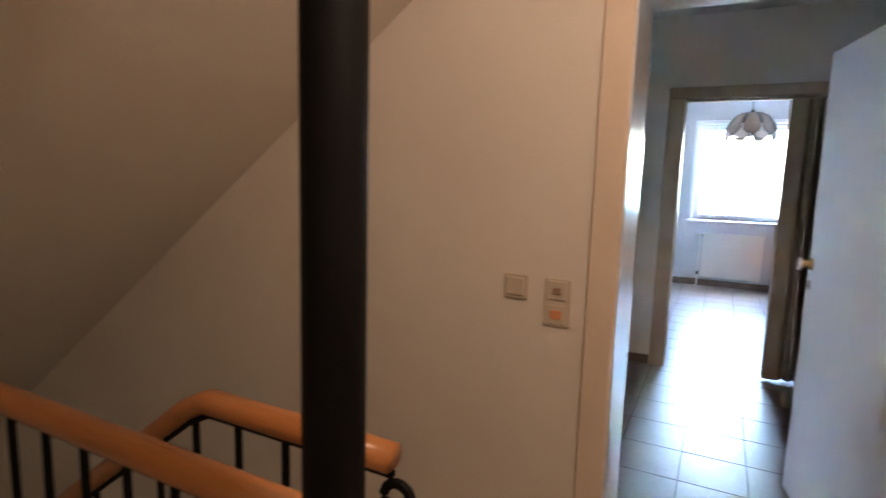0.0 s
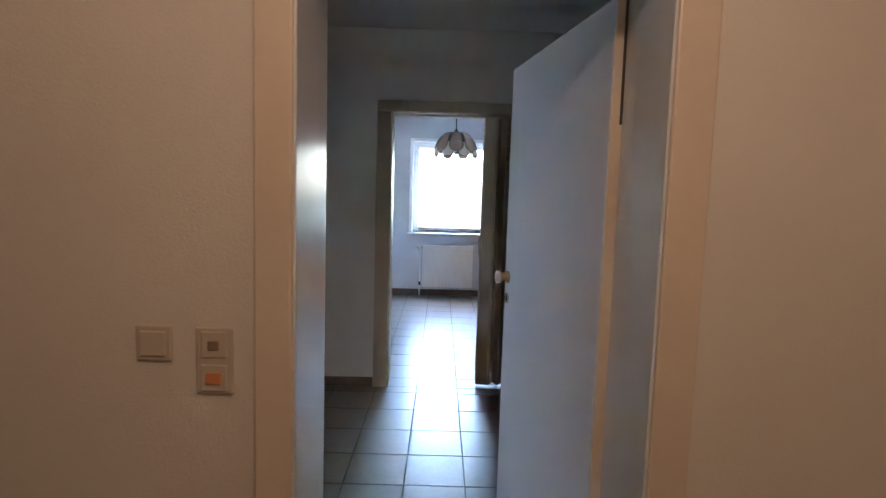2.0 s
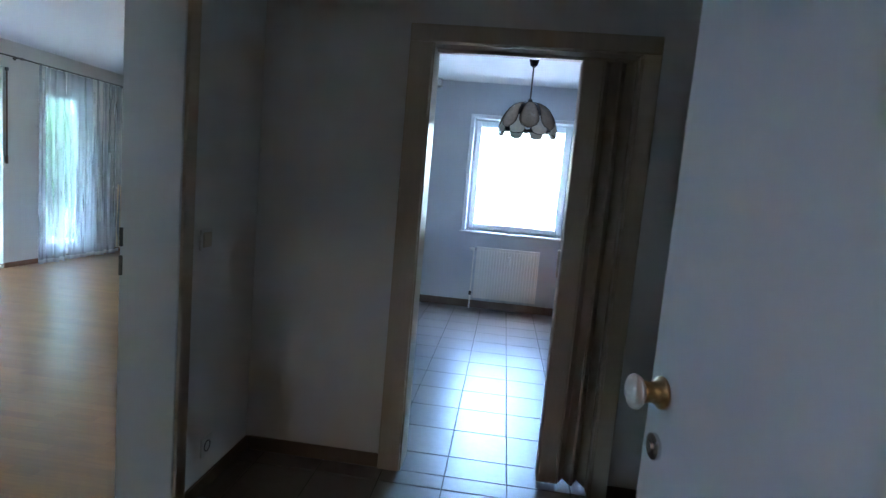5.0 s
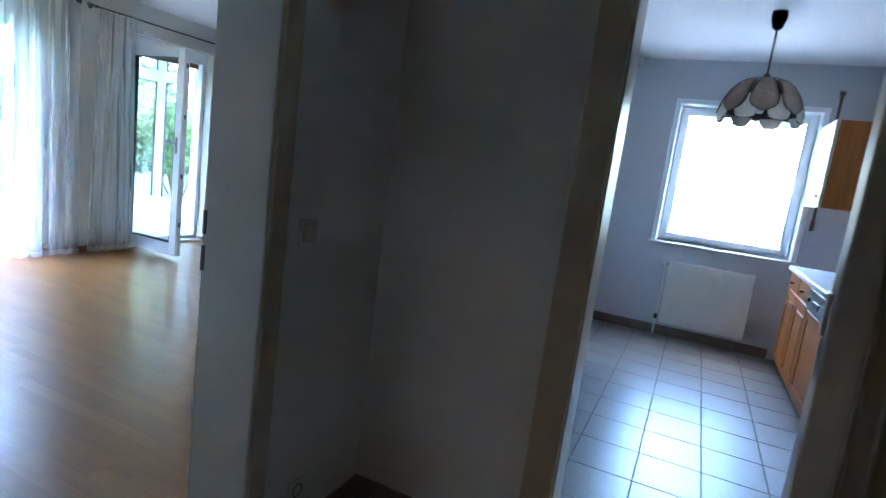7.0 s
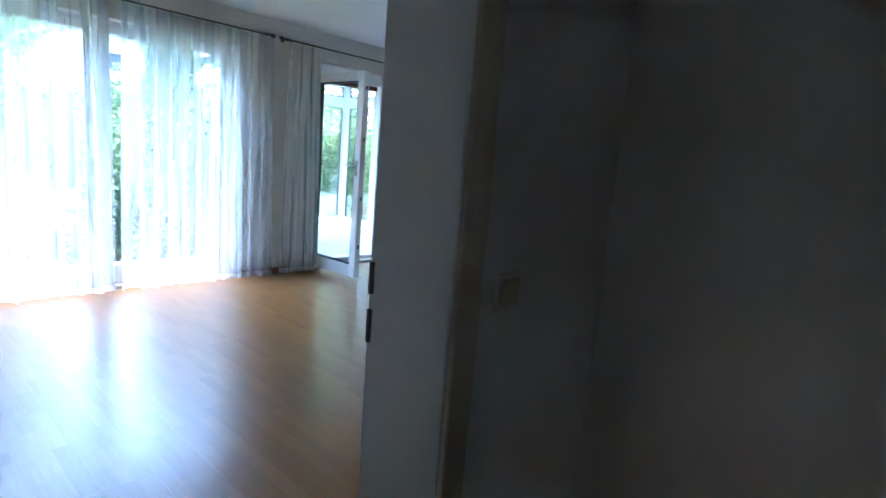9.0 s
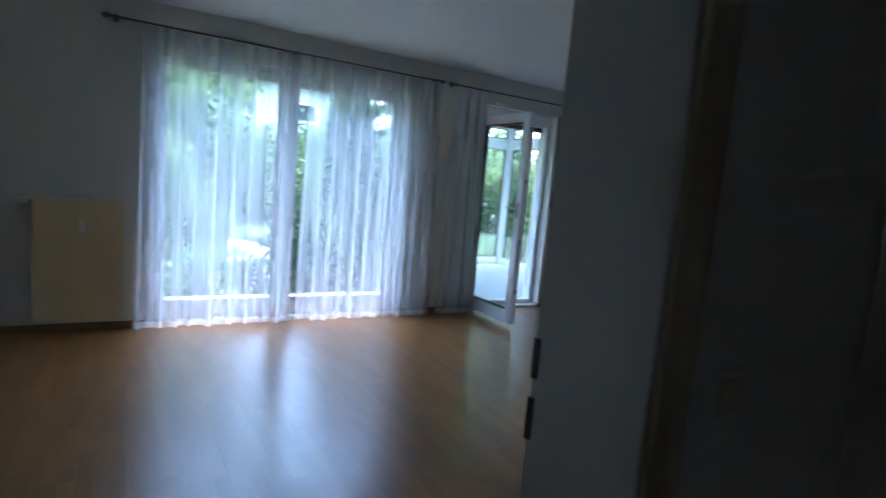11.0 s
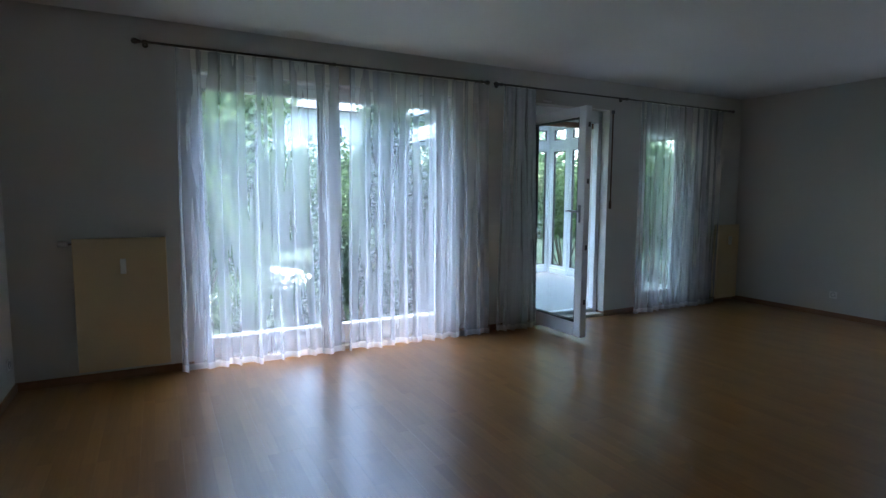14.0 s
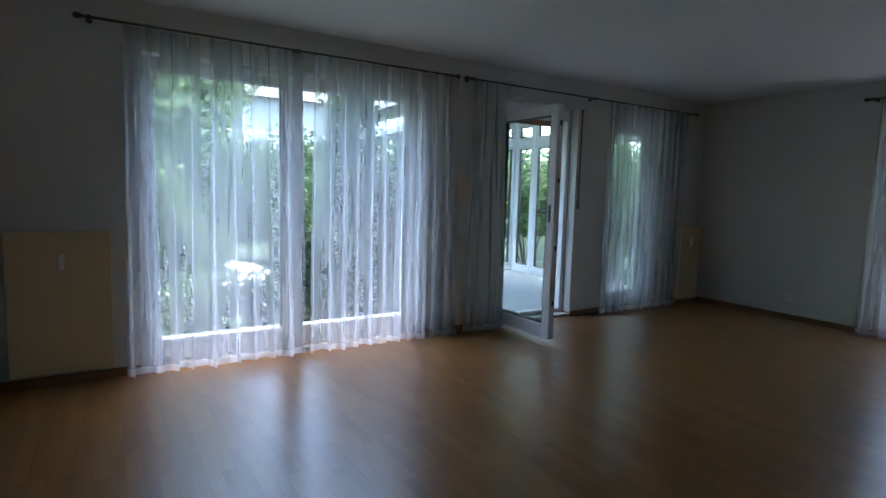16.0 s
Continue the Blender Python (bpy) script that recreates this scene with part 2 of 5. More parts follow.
LAWN = mat("lawn_soil_and_grass", (0.04, 0.065, 0.03), 0.9, var=0.4, scale=1.2, fine=60, bump=0.6)
GRAVEL = mat("pale_garden_path", (0.46, 0.46, 0.45), 0.85, var=0.15, scale=6, fine=90, bump=0.4)
BARK = mat("grey_brown_bark", (0.13, 0.095, 0.065), 0.9, var=0.35, scale=8, fine=50, bump=0.7, stretch=(4, 4, 0.6))
LEAFLIGHT = leaf_mat("light_green_leaves", (0.115, 0.19, 0.095))
LEAFMID = leaf_mat("mid_green_leaves", (0.075, 0.13, 0.072))
LEAFDARK = leaf_mat("dark_green_leaves", (0.035, 0.070, 0.046))
RENDERWHITE = mat("pale_grey_house_render", (0.42, 0.44, 0.45), 0.8, var=0.06, scale=1.5, fine=80, bump=0.3)
ROOFTILE = mat("grey_roof_tile", (0.16, 0.16, 0.17), 0.7, var=0.2, scale=4, fine=30, bump=0.4)
DARKGLASS = mat("dark_far_window_glass", (0.05, 0.06, 0.07), 0.08, var=0.1, bump=0.0)


# ---- building helpers ----
def box(bm, x0, x1, y0, y1, z0, z1, bevel=0.0, seg=1):
    """A block between two corners, with its edges rounded."""
    tmp = bmesh.new()
    bmesh.ops.create_cube(tmp, size=1.0)
    sx, sy, sz = abs(x1 - x0), abs(y1 - y0), abs(z1 - z0)
    bmesh.ops.scale(tmp, vec=(sx, sy, sz), verts=tmp.verts)
    bmesh.ops.translate(tmp, vec=((x0 + x1) / 2, (y0 + y1) / 2, (z0 + z1) / 2), verts=tmp.verts)
    if bevel:
        bmesh.ops.bevel(tmp, geom=tmp.edges[:], offset=min(bevel, 0.45 * min(sx, sy, sz)), segments=seg, affect="EDGES", profile=0.5)
    me = bpy.data.meshes.new("tmp")
    tmp.to_mesh(me)
    tmp.free()
    bm.from_mesh(me)
    bpy.data.meshes.remove(me)
    return bm


def lathe(bm, profile, seg=24, m=Matrix.Identity(4)):
    """A turned body from (radius, height) pairs round the z axis."""
    rings = []
    for r, z in profile:
        if r < 1e-5:
            rings.append([bm.verts.new(m @ Vector((0, 0, z)))])
        else:
            rings.append([bm.verts.new(m @ Vector((r * math.cos(2 * math.pi * k / seg), r * math.sin(2 * math.pi * k / seg), z))) for k in range(seg)])
    for a, b in zip(rings, rings[1:]):
        for k in range(seg):
            k2 = (k + 1) % seg
            if len(a) == 1 and len(b) == 1:
                continue
            if len(a) == 1:
                bm.faces.new((a[0], b[k], b[k2]))
            elif len(b) == 1:
                bm.faces.new((a[k], a[k2], b[0]))
            else:
                bm.faces.new((a[k], a[k2], b[k2], b[k]))
    return bm


def rod(bm, a, b, r, seg=12, r2=None):
    """A round bar from a to b, closed at its ends."""
    a, b = Vector(a), Vector(b)
    m = Matrix.Translation(a) @ (b - a).to_track_quat("Z", "Y").to_matrix().to_4x4()
    h = (b - a).length
    r2 = r if r2 is None else r2
    return lathe(bm, [(0, 0), (r * 0.85, 0), (r, min(0.15 * r, h / 3)), (r2, h - min(0.15 * r2, h / 3)), (r2 * 0.85, h), (0, h)], seg, m)


def tube(bm, pts, r, seg=10):
    """A bar bent through a row of places."""
    pts = [Vector(p) for p in pts]
    rings = []
    for i, p in enumerate(pts):
        d = (pts[min(i + 1, len(pts) - 1)] - pts[max(i - 1, 0)]).normalized()
        u = d.cross(Vector((0, 0, 1)))
        u = u.normalized() if u.length > 1e-3 else Vector((1, 0, 0))
        v = u.cross(d)
        rings.append([bm.verts.new(p + r * (math.cos(2 * math.pi * k / seg) * u + math.sin(2 * math.pi * k / seg) * v)) for k in range(seg)])
    for a, b in zip(rings, rings[1:]):
        for k in range(seg):
            bm.faces.new((a[k], a[(k + 1) % seg], b[(k + 1) % seg], b[k]))
    bm.faces.new(rings[0])
    bm.faces.new(rings[-1])
    return bm


def mesh_ob(name, bm, material, smooth=False):
    bmesh.ops.recalc_face_normals(bm, faces=bm.faces)
    me = bpy.data.meshes.new(name)
    bm.to_mesh(me)
    bm.free()
    me.materials.append(material)
    if smooth:
        for f in me.polygons:
            f.use_smooth = True
    return new(name, me)


def part(name, bm, material, parent, label="", smooth=False):
    ob = mesh_ob(name, bm, material, smooth)
    ob.parent = parent
    if label:
        tagged(ob, label)
    return ob


def thing(name, label, category, group="", m=None, kind=""):
    ob = new(name)
    if m is not None:
        ob.matrix_world = m
    return tagged(ob, label, category, group, kind)


def B(*a, **k):
    return box(bmesh.new(), *a, **k)


def setting(name, bm, material, label="", category="", smooth=False):
    return tagged(mesh_ob(name, bm, material, smooth), label, category, kind="structure")


def wall(name, axis, c0, c1, u0, u1, z0, z1, material, holes=(), label="white painted plaster wall"):
    """A thick wall across the axis 'x' or 'y', from c0 to c1, with openings (u0, u1, z0, z1) through it."""
    us = sorted({u0, u1, *[v for h in holes for v in h[:2]]})
    zs = sorted({z0, z1, *[v for h in holes for v in h[2:]]})
    full = lambda i, j: (0 <= i < len(us) - 1 and 0 <= j < len(zs) - 1 and not any(
        h[0] <= (us[i] + us[i + 1]) / 2 <= h[1] and h[2] <= (zs[j] + zs[j + 1]) / 2 <= h[3] for h in holes))
    bm, cache = bmesh.new(), {}

    def v(c, u, z):
        key = (c, u, z)
        if key not in cache:
            cache[key] = bm.verts.new((c, u, z) if axis == "x" else (u, c, z))
        return cache[key]

    for i in range(len(us) - 1):
        for j in range(len(zs) - 1):
            if not full(i, j):
                continue
            a, b, c, d = us[i], us[i + 1], zs[j], zs[j + 1]
            bm.faces.new((v(c0, a, c), v(c0, b, c), v(c0, b, d), v(c0, a, d)))
            bm.faces.new((v(c1, a, c), v(c1, a, d), v(c1, b, d), v(c1, b, c)))
            for ii, jj, p, q in ((i - 1, j, (a, c), (a, d)), (i + 1, j, (b, c), (b, d)), (i, j - 1, (a, c), (b, c)), (i, j + 1, (a, d), (b, d))):
                if not full(ii, jj):
                    bm.faces.new((v(c0, *p), v(c0, *q), v(c1, *q), v(c1, *p)))
    return setting(name, bm, material, label, "wall")


# ---- the setting: living room, hall, kitchen, stairwell ----
XW, XE, YS, YN, TOP = -5.47, -1.18, 0.59, 8.15, 2.57
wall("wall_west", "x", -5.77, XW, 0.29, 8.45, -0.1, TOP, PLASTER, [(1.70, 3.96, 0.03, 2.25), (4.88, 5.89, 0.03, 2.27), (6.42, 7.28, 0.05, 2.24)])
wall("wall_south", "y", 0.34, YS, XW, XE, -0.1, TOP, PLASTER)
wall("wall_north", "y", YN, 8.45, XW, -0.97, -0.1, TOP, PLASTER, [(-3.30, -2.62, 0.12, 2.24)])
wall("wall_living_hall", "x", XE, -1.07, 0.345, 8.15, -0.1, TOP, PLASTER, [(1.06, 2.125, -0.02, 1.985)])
wall("wall_hall_west", "x", -1.07, -0.97, 0.345, 2.90, -0.1, TOP, BRIGHTHALL, [(1.06, 2.125, -0.02, 1.985)])
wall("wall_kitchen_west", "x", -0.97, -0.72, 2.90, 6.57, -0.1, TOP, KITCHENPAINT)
wall("wall_hall_north", "y", 2.745, 2.90, -0.97, 1.45, -0.1, TOP, BRIGHTHALL, [(-0.198, 0.715, -0.02, 2.01)])
wall("wall_hall_south", "y", 0.20, 0.345, -1.18, 1.45, -0.1, TOP, BRIGHTHALL, [(-0.160, 0.68, -0.02, 1.97)])
wall("wall_hall_east", "x", 1.25, 1.45, 0.345, 2.745, -0.1, TOP, BRIGHTHALL)
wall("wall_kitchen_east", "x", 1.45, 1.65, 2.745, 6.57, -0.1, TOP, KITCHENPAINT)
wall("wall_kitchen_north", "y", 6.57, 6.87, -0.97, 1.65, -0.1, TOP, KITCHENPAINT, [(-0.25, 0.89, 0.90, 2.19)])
wall("wall_stairwell_north", "y", 0.045, 0.20, -3.9, 1.9, -2.2, 4.7, STAIRPAINT, [(-0.160, 0.68, -0.02, 1.97)], "warm cream stairwell wall")
wall("wall_stairwell_south", "y", -2.85, -2.7, -3.9, 1.9, -2.2, 4.7, STAIRPAINT, (), "warm cream stairwell wall")
wall("wall_stairwell_west", "x", -4.05, -3.9, -2.85, 0.2, -2.2, 4.7, STAIRPAINT, (), "warm cream stairwell wall")
wall("wall_stairwell_east", "x", 1.9, 2.05, -2.85, 0.2, -2.2, 4.7, STAIRPAINT, (), "warm cream stairwell wall")
setting("ceiling_living", B(-5.77, -1.085, 0.29, 8.45, TOP, 2.8), CEILING, "flat white painted ceiling", "ceiling")
setting("ceiling_hall_kitchen", B(-1.085, 1.65, 0.2, 6.87, TOP, 2.8), CEILING, "flat white painted ceiling", "ceiling")
setting("ceiling_landing", B(-0.06, 1.9, -2.7, 0.045, TOP, 2.884), STAIRPAINT, "cream underside of the landing above", "ceiling")
setting("ceiling_stairwell", B(-3.9, 1.9, -2.7, 0.045, 4.7, 4.85), STAIRPAINT, "cream stairwell ceiling", "ceiling")

# floors: sub-floors under the boards and tiles
floor_living = setting("floor_living", B(XW, XE, YS, YN, -0.10, -0.012), UNDERLAY, "honey beech laminate floor in satin boards", "floor")
floor_hall = setting("floor_hall", B(-1.18, 1.25, 0.345, 2.745, -0.10, -0.006), GROUT, "grey brown tiled hall floor", "floor")
floor_kitchen = setting("floor_kitchen", B(-0.72, 1.45, 2.745, 6.57, -0.10, -0.006), GROUT, "grey brown tiled kitchen floor", "floor")
setting("floor_landing", B(-0.90, 1.9, -2.7, 0.345, -0.2, -0.004, bevel=0.004), TERRAZZO, "grey stone stair landing", "floor")
setting("floor_half_landing", B(-3.9, -3.28, -2.7, 0.045, -2.0, -1.8), TERRAZZO, "grey stone half landing", "floor")


def baseboard(x0, x1, y0, y1, h, material, label):
    setting("baseboard", B(x0, x1, y0, y1, 0.0, h, bevel=0.004), material, label, "baseboard")


WOODBASE, TILEBASE = "brown wooden skirting board", "brown tile skirting"
for a, b in ((YS, 1.70), (3.96, 4.88), (5.89, 7.28), (7.28, YN)):
    baseboard(XW, XW + 0.016, a, b, 0.06, BASEWOOD, WOODBASE)
baseboard(XW + 0.016, XE, YS, YS + 0.016, 0.06, BASEWOOD, WOODBASE)
baseboard(XW + 0.016, XE, YN - 0.016, YN, 0.06, BASEWOOD, WOODBASE)
baseboard(XE - 0.016, XE, YS + 0.016, 0.98, 0.06, BASEWOOD, WOODBASE)
baseboard(XE - 0.016, XE, 2.19, YN - 0.016, 0.06, BASEWOOD, WOODBASE)
baseboard(-5.57, XW, 5.875, 5.89, 0.05, BASEWOOD, WOODBASE)
baseboard(-0.97, -0.958, 2.19, 2.745, 0.07, BASETILE, TILEBASE)
baseboard(-0.97, -0.958, 0.345, 0.975, 0.07, BASETILE, TILEBASE)
baseboard(-0.958, -0.297, 2.733, 2.745, 0.07, BASETILE, TILEBASE)
baseboard(0.787, 1.25, 2.733, 2.745, 0.07, BASETILE, TILEBASE)
baseboard(1.238, 1.25, 0.345, 2.733, 0.07, BASETILE, TILEBASE)
baseboard(-0.72, 0.86, 6.558, 6.57, 0.09, BASETILE, TILEBASE)
baseboard(-0.72, -0.708, 2.90, 6.558, 0.09, BASETILE, TILEBASE)


def trim(bm, material, label):
    return setting("trim", bm, material, label, "door frame")


# kitchen door frame: lining, casing on the hall side
for x0, x1 in ((-0.198, -0.183), (0.700, 0.715)):
    trim(B(x0, x1, 2.735, 2.91, 0, 1.995, bevel=0.003), CASING, "beige door lining")
trim(B(-0.198, 0.715, 2.735, 2.91, 1.995, 2.01, bevel=0.003), CASING, "beige door lining")
for x0, x1 in ((-0.295, -0.190), (0.707, 0.785)):
    trim(B(x0, x1, 2.722, 2.745, 0, 2.0, bevel=0.006, seg=2), CASING, "beige door casing")
trim(B(-0.295, 0.785, 2.722, 2.745, 2.0, 2.075, bevel=0.006, seg=2), CASING, "beige door casing")
# living room door frame
for y0, y1 in ((1.06, 1.075), (2.11, 2.125)):
    trim(B(-1.190, -0.958, y0, y1, 0, 1.97, bevel=0.003), GLOSSWHITE, "greyish white door lining")
trim(B(-1.190, -0.958, 1.06, 2.125, 1.97, 1.985, bevel=0.003), GLOSSWHITE, "greyish white door lining")
for y0, y1 in ((0.98, 1.068), (2.117, 2.19)):
    trim(B(-0.97, -0.948, y0, y1, 0, 1.978, bevel=0.006, seg=2), CASING, "beige door casing")
    trim(B(-1.188, -1.18, y0, y1, 0, 1.978, bevel=0.006, seg=2), CASING, "beige door casing")
for x0, x1 in ((-0.97, -0.948), (-1.188, -1.18)):
    trim(B(x0, x1, 0.98, 2.19, 1.978, 2.065, bevel=0.006, seg=2), CASING, "beige door casing")
# flat entrance: deep glossy lining, cream casing towards the stairs
for x0, x1 in ((-0.160, -0.147), (0.667, 0.68)):
    trim(B(x0, x1, 0.035, 0.352, 0, 1.958, bevel=0.003), GLOSSWHITE, "glossy white entrance lining")
trim(B(-0.160, 0.68, 0.035, 0.352, 1.958, 1.97, bevel=0.003), GLOSSWHITE, "glossy white entrance lining")
for x0, x1 in ((-0.240, -0.153), (0.673, 0.767)):
    trim(B(x0, x1, 0.026, 0.045, 0, 1.962, bevel=0.006, seg=2), STAIRCASING, "cream entrance casing")
trim(B(-0.240, 0.767, 0.026, 0.045, 1.962, 2.05, bevel=0.006, seg=2), STAIRCASING, "cream entrance casing")
trim(B(-0.147, 0.667, 0.20, 0.345, 0.0, 0.012, bevel=0.004), BASEWOOD, "brown entrance threshold")
trim(B(-1.18, -0.96, 1.075, 2.11, -0.004, 0.006, bevel=0.002), BASEWOOD, "brown floor joint strip")


# ---- windows ----
def casement(name, label, axis, c0, c1, u0, u1, z0, z1, leaves, post=0.07, sash=0.075, foot=0.075):
    """A plastic window across an axis: outer frame, leaves with sashes, gaskets, panes and handles."""
    w = thing(name, label, "window", kind="structure")
    bx = (lambda a, b, c, d, z, q, **k: B(a, b, c, d, z, q, **k)) if axis == "x" else (lambda a, b, c, d, z, q, **k: B(c, d, a, b, z, q, **k))
    part("window_frame", bx(c0, c1, u0, u0 + post, z0, z1, bevel=0.006), PVC, w)
    part("window_frame", bx(c0, c1, u1 - post, u1, z0, z1, bevel=0.006), PVC, w)
    part("window_frame", bx(c0, c1, u0 + post, u1 - post, z1 - post, z1, bevel=0.006), PVC, w)
    part("window_frame", bx(c0, c1, u0 + post, u1 - post, z0, z0 + post * 0.7, bevel=0.006), PVC, w)
    n = len(leaves)
    for k, (a, b) in enumerate(leaves):
        cs0, cs1 = c0 + 0.012, c1 + 0.014 if axis == "x" else c1 - 0.012
        if axis == "y":
            cs0 = c0 - 0.014
        lo, hi = z0 + post * 0.7 - 0.012, z1 - post + 0.012
        s = part("sash", bx(cs0, cs1, a, a + sash, lo, hi, bevel=0.008), PVC, w)
        part("sash", bx(cs0, cs1, b - sash, b, lo, hi, bevel=0.008), PVC, w)
        part("sash", bx(cs0, cs1, a + sash, b - sash, hi - sash, hi, bevel=0.008), PVC, w)
        part("sash", bx(cs0, cs1, a + sash, b - sash, lo, lo + sash + foot, bevel=0.008), PVC, w)
        mid = (cs0 + cs1) / 2
        g = part("pane", bx(mid - 0.008, mid + 0.008, a + sash - 0.004, b - sash + 0.004, lo + sash + foot - 0.004, hi - sash + 0.004), GLASS, w)
        g.visible_shadow = False
        inner = cs1 if axis == "x" else cs0
        sgn = 1 if axis == "x" else -1
        for q0, q1 in ((a + sash, a + sash + 0.006), (b - sash - 0.006, b - sash)):
            part("gasket", bx(min(mid, inner - sgn * 0.004), max(mid, inner - sgn * 0.004), q0, q1, lo + sash + foot, hi - sash), GASKET, w)
    return w


w1 = casement("window_1", "white double-leaf patio window behind sheer curtains", "x", -5.66, -5.58, 1.70, 3.96, 0.03, 2.25, [(1.735, 2.80), (2.81, 3.925)], post=0.05, sash=0.08, foot=0.07)
casement("window_2", "white single patio window behind a sheer curtain", "x", -5.66, -5.58, 6.42, 7.28, 0.05, 2.24, [(6.455, 7.245)], post=0.05, sash=0.12, foot=0.0)
casement("window_3", "white patio window behind a sheer curtain", "y", 8.26, 8.34, -3.30, -2.62, 0.12, 2.24, [(-3.245, -2.675)])
for y0, y1, z0, z1 in ((1.70, 1.712, 0.03, 2.25), (3.948, 3.96, 0.03, 2.25), (1.712, 3.948, 2.238, 2.25)):
    part("reveal_lining", B(-5.58, -5.467, y0, y1, z0, z1, bevel=0.003), PVC, w1)
kw = casement("window_4", "white kitchen window with a pale reveal", "y", 6.72, 6.80, -0.25, 0.89, 0.90, 2.19, [(-0.222, 0.862)], post=0.045, sash=0.062, foot=0.0)
# white surround proud of the wall, and the sill
for x0, x1, z0, z1 in ((-0.283, -0.245, 0.90, 2.222), (0.885, 0.922, 0.90, 2.222), (-0.245, 0.885, 2.185, 2.222)):
    part("window_trim", B(x0, x1, 6.558, 6.57, z0, z1, bevel=0.004), PVC, kw)
for x0, x1, z0, z1 in ((-0.25, -0.238, 0.90, 2.19), (0.878, 0.89, 0.90, 2.19), (-0.238, 0.878, 2.178, 2.19)):
    part("reveal_lining", B(x0, x1, 6.553, 6.72, z0, z1, bevel=0.003), PVC, kw)
part("window_sill", B(-0.30, 0.935, 6.52, 6.72, 0.875, 0.90, bevel=0.008, seg=2), GLOSSWHITE, kw, "white window sill")
part("window_handle", box(B(0.79, 0.81, 6.68, 6.70, 1.46, 1.58, bevel=0.006), 0.785, 0.815, 6.688, 6.706, 1.43, 1.50, bevel=0.006), PVC, kw)

# frame of the balcony doorway
dw = thing("door_1", "white plastic balcony door frame with threshold", "door frame", kind="structure")
for y0, y1, z0, z1 in ((4.88, 4.935, 0.03, 2.27), (5.835, 5.89, 0.03, 2.27), (4.935, 5.835, 2.14, 2.27), (4.935, 5.835, 0.03, 0.075)):
    part("door_frame", B(-5.66, -5.58, y0, y1, z0, z1, bevel=0.006), PVC, dw)
part("lintel_board", B(-5.74, -5.68, 4.90, 5.87, 2.09, 2.16, bevel=0.006), BROWNWOOD, dw, "red brown wooden lintel board")
part("vent_cap", B(-5.475, -5.455, 4.98, 5.09, 2.285, 2.31, bevel=0.008), WHITEPLASTIC, dw)

# ---- balcony door leaf, standing open into the room ----
leaf = thing("balcony_door", "white glazed balcony door standing wide open", "door", m=pose(-5.57, 4.912, 0.0, 0, 0, 0))
L, T0, T1, Z0, Z1, S = 0.855, -0.035, 0.035, 0.04, 2.14, 0.095
part("stile", B(0, S, T0, T1, Z0, Z1, bevel=0.010, seg=2), PVC, leaf)
part("stile", B(L - S, L, T0, T1, Z0, Z1, bevel=0.010, seg=2), PVC, leaf)
part("rail", B(S, L - S, T0, T1, Z1 - S, Z1, bevel=0.010, seg=2), PVC, leaf)
part("rail", B(S, L - S, T0, T1, Z0, Z0 + 0.13, bevel=0.010, seg=2), PVC, leaf)
pane = part("pane", B(S - 0.004, L - S + 0.004, -0.008, 0.008, Z0 + 0.126, Z1 - S + 0.004), GLASS, leaf)
pane.visible_shadow = False
for x0, x1, z0, z1 in ((S, S + 0.008, Z0 + 0.13, Z1 - S), (L - S - 0.008, L - S, Z0 + 0.13, Z1 - S), (S, L - S, Z0 + 0.13, Z0 + 0.138), (S, L - S, Z1 - S - 0.008, Z1 - S)):
    part("gasket", B(x0, x1, T0 + 0.006, T1 - 0.006, z0, z1), GASKET, leaf)
hd = part("handle", box(B(L - 0.062, L - 0.034, T0 - 0.016, T0, 1.10, 1.26, bevel=0.006), L - 0.185, L - 0.036, T0 - 0.056, T0 - 0.036, 1.19, 1.212, bevel=0.007, seg=2), STEEL, leaf, "grey metal lever handle")
part("handle_neck", rod(bmesh.new(), (L - 0.048, T0 - 0.006, 1.20), (L - 0.048, T0 - 0.05, 1.20), 0.009), STEEL, leaf)
for z in (0.35, 0.85, 1.45, 1.95):
    part("lock_pin", B(L, L + 0.010, -0.012, 0.012, z, z + 0.045, bevel=0.003), GREYPLASTIC, leaf)
for z in (0.18, 1.98):
    part("hinge", rod(bmesh.new(), (-0.012, T0 - 0.012, z - 0.05), (-0.012, T0 - 0.012, z + 0.05), 0.011), PVC, leaf)


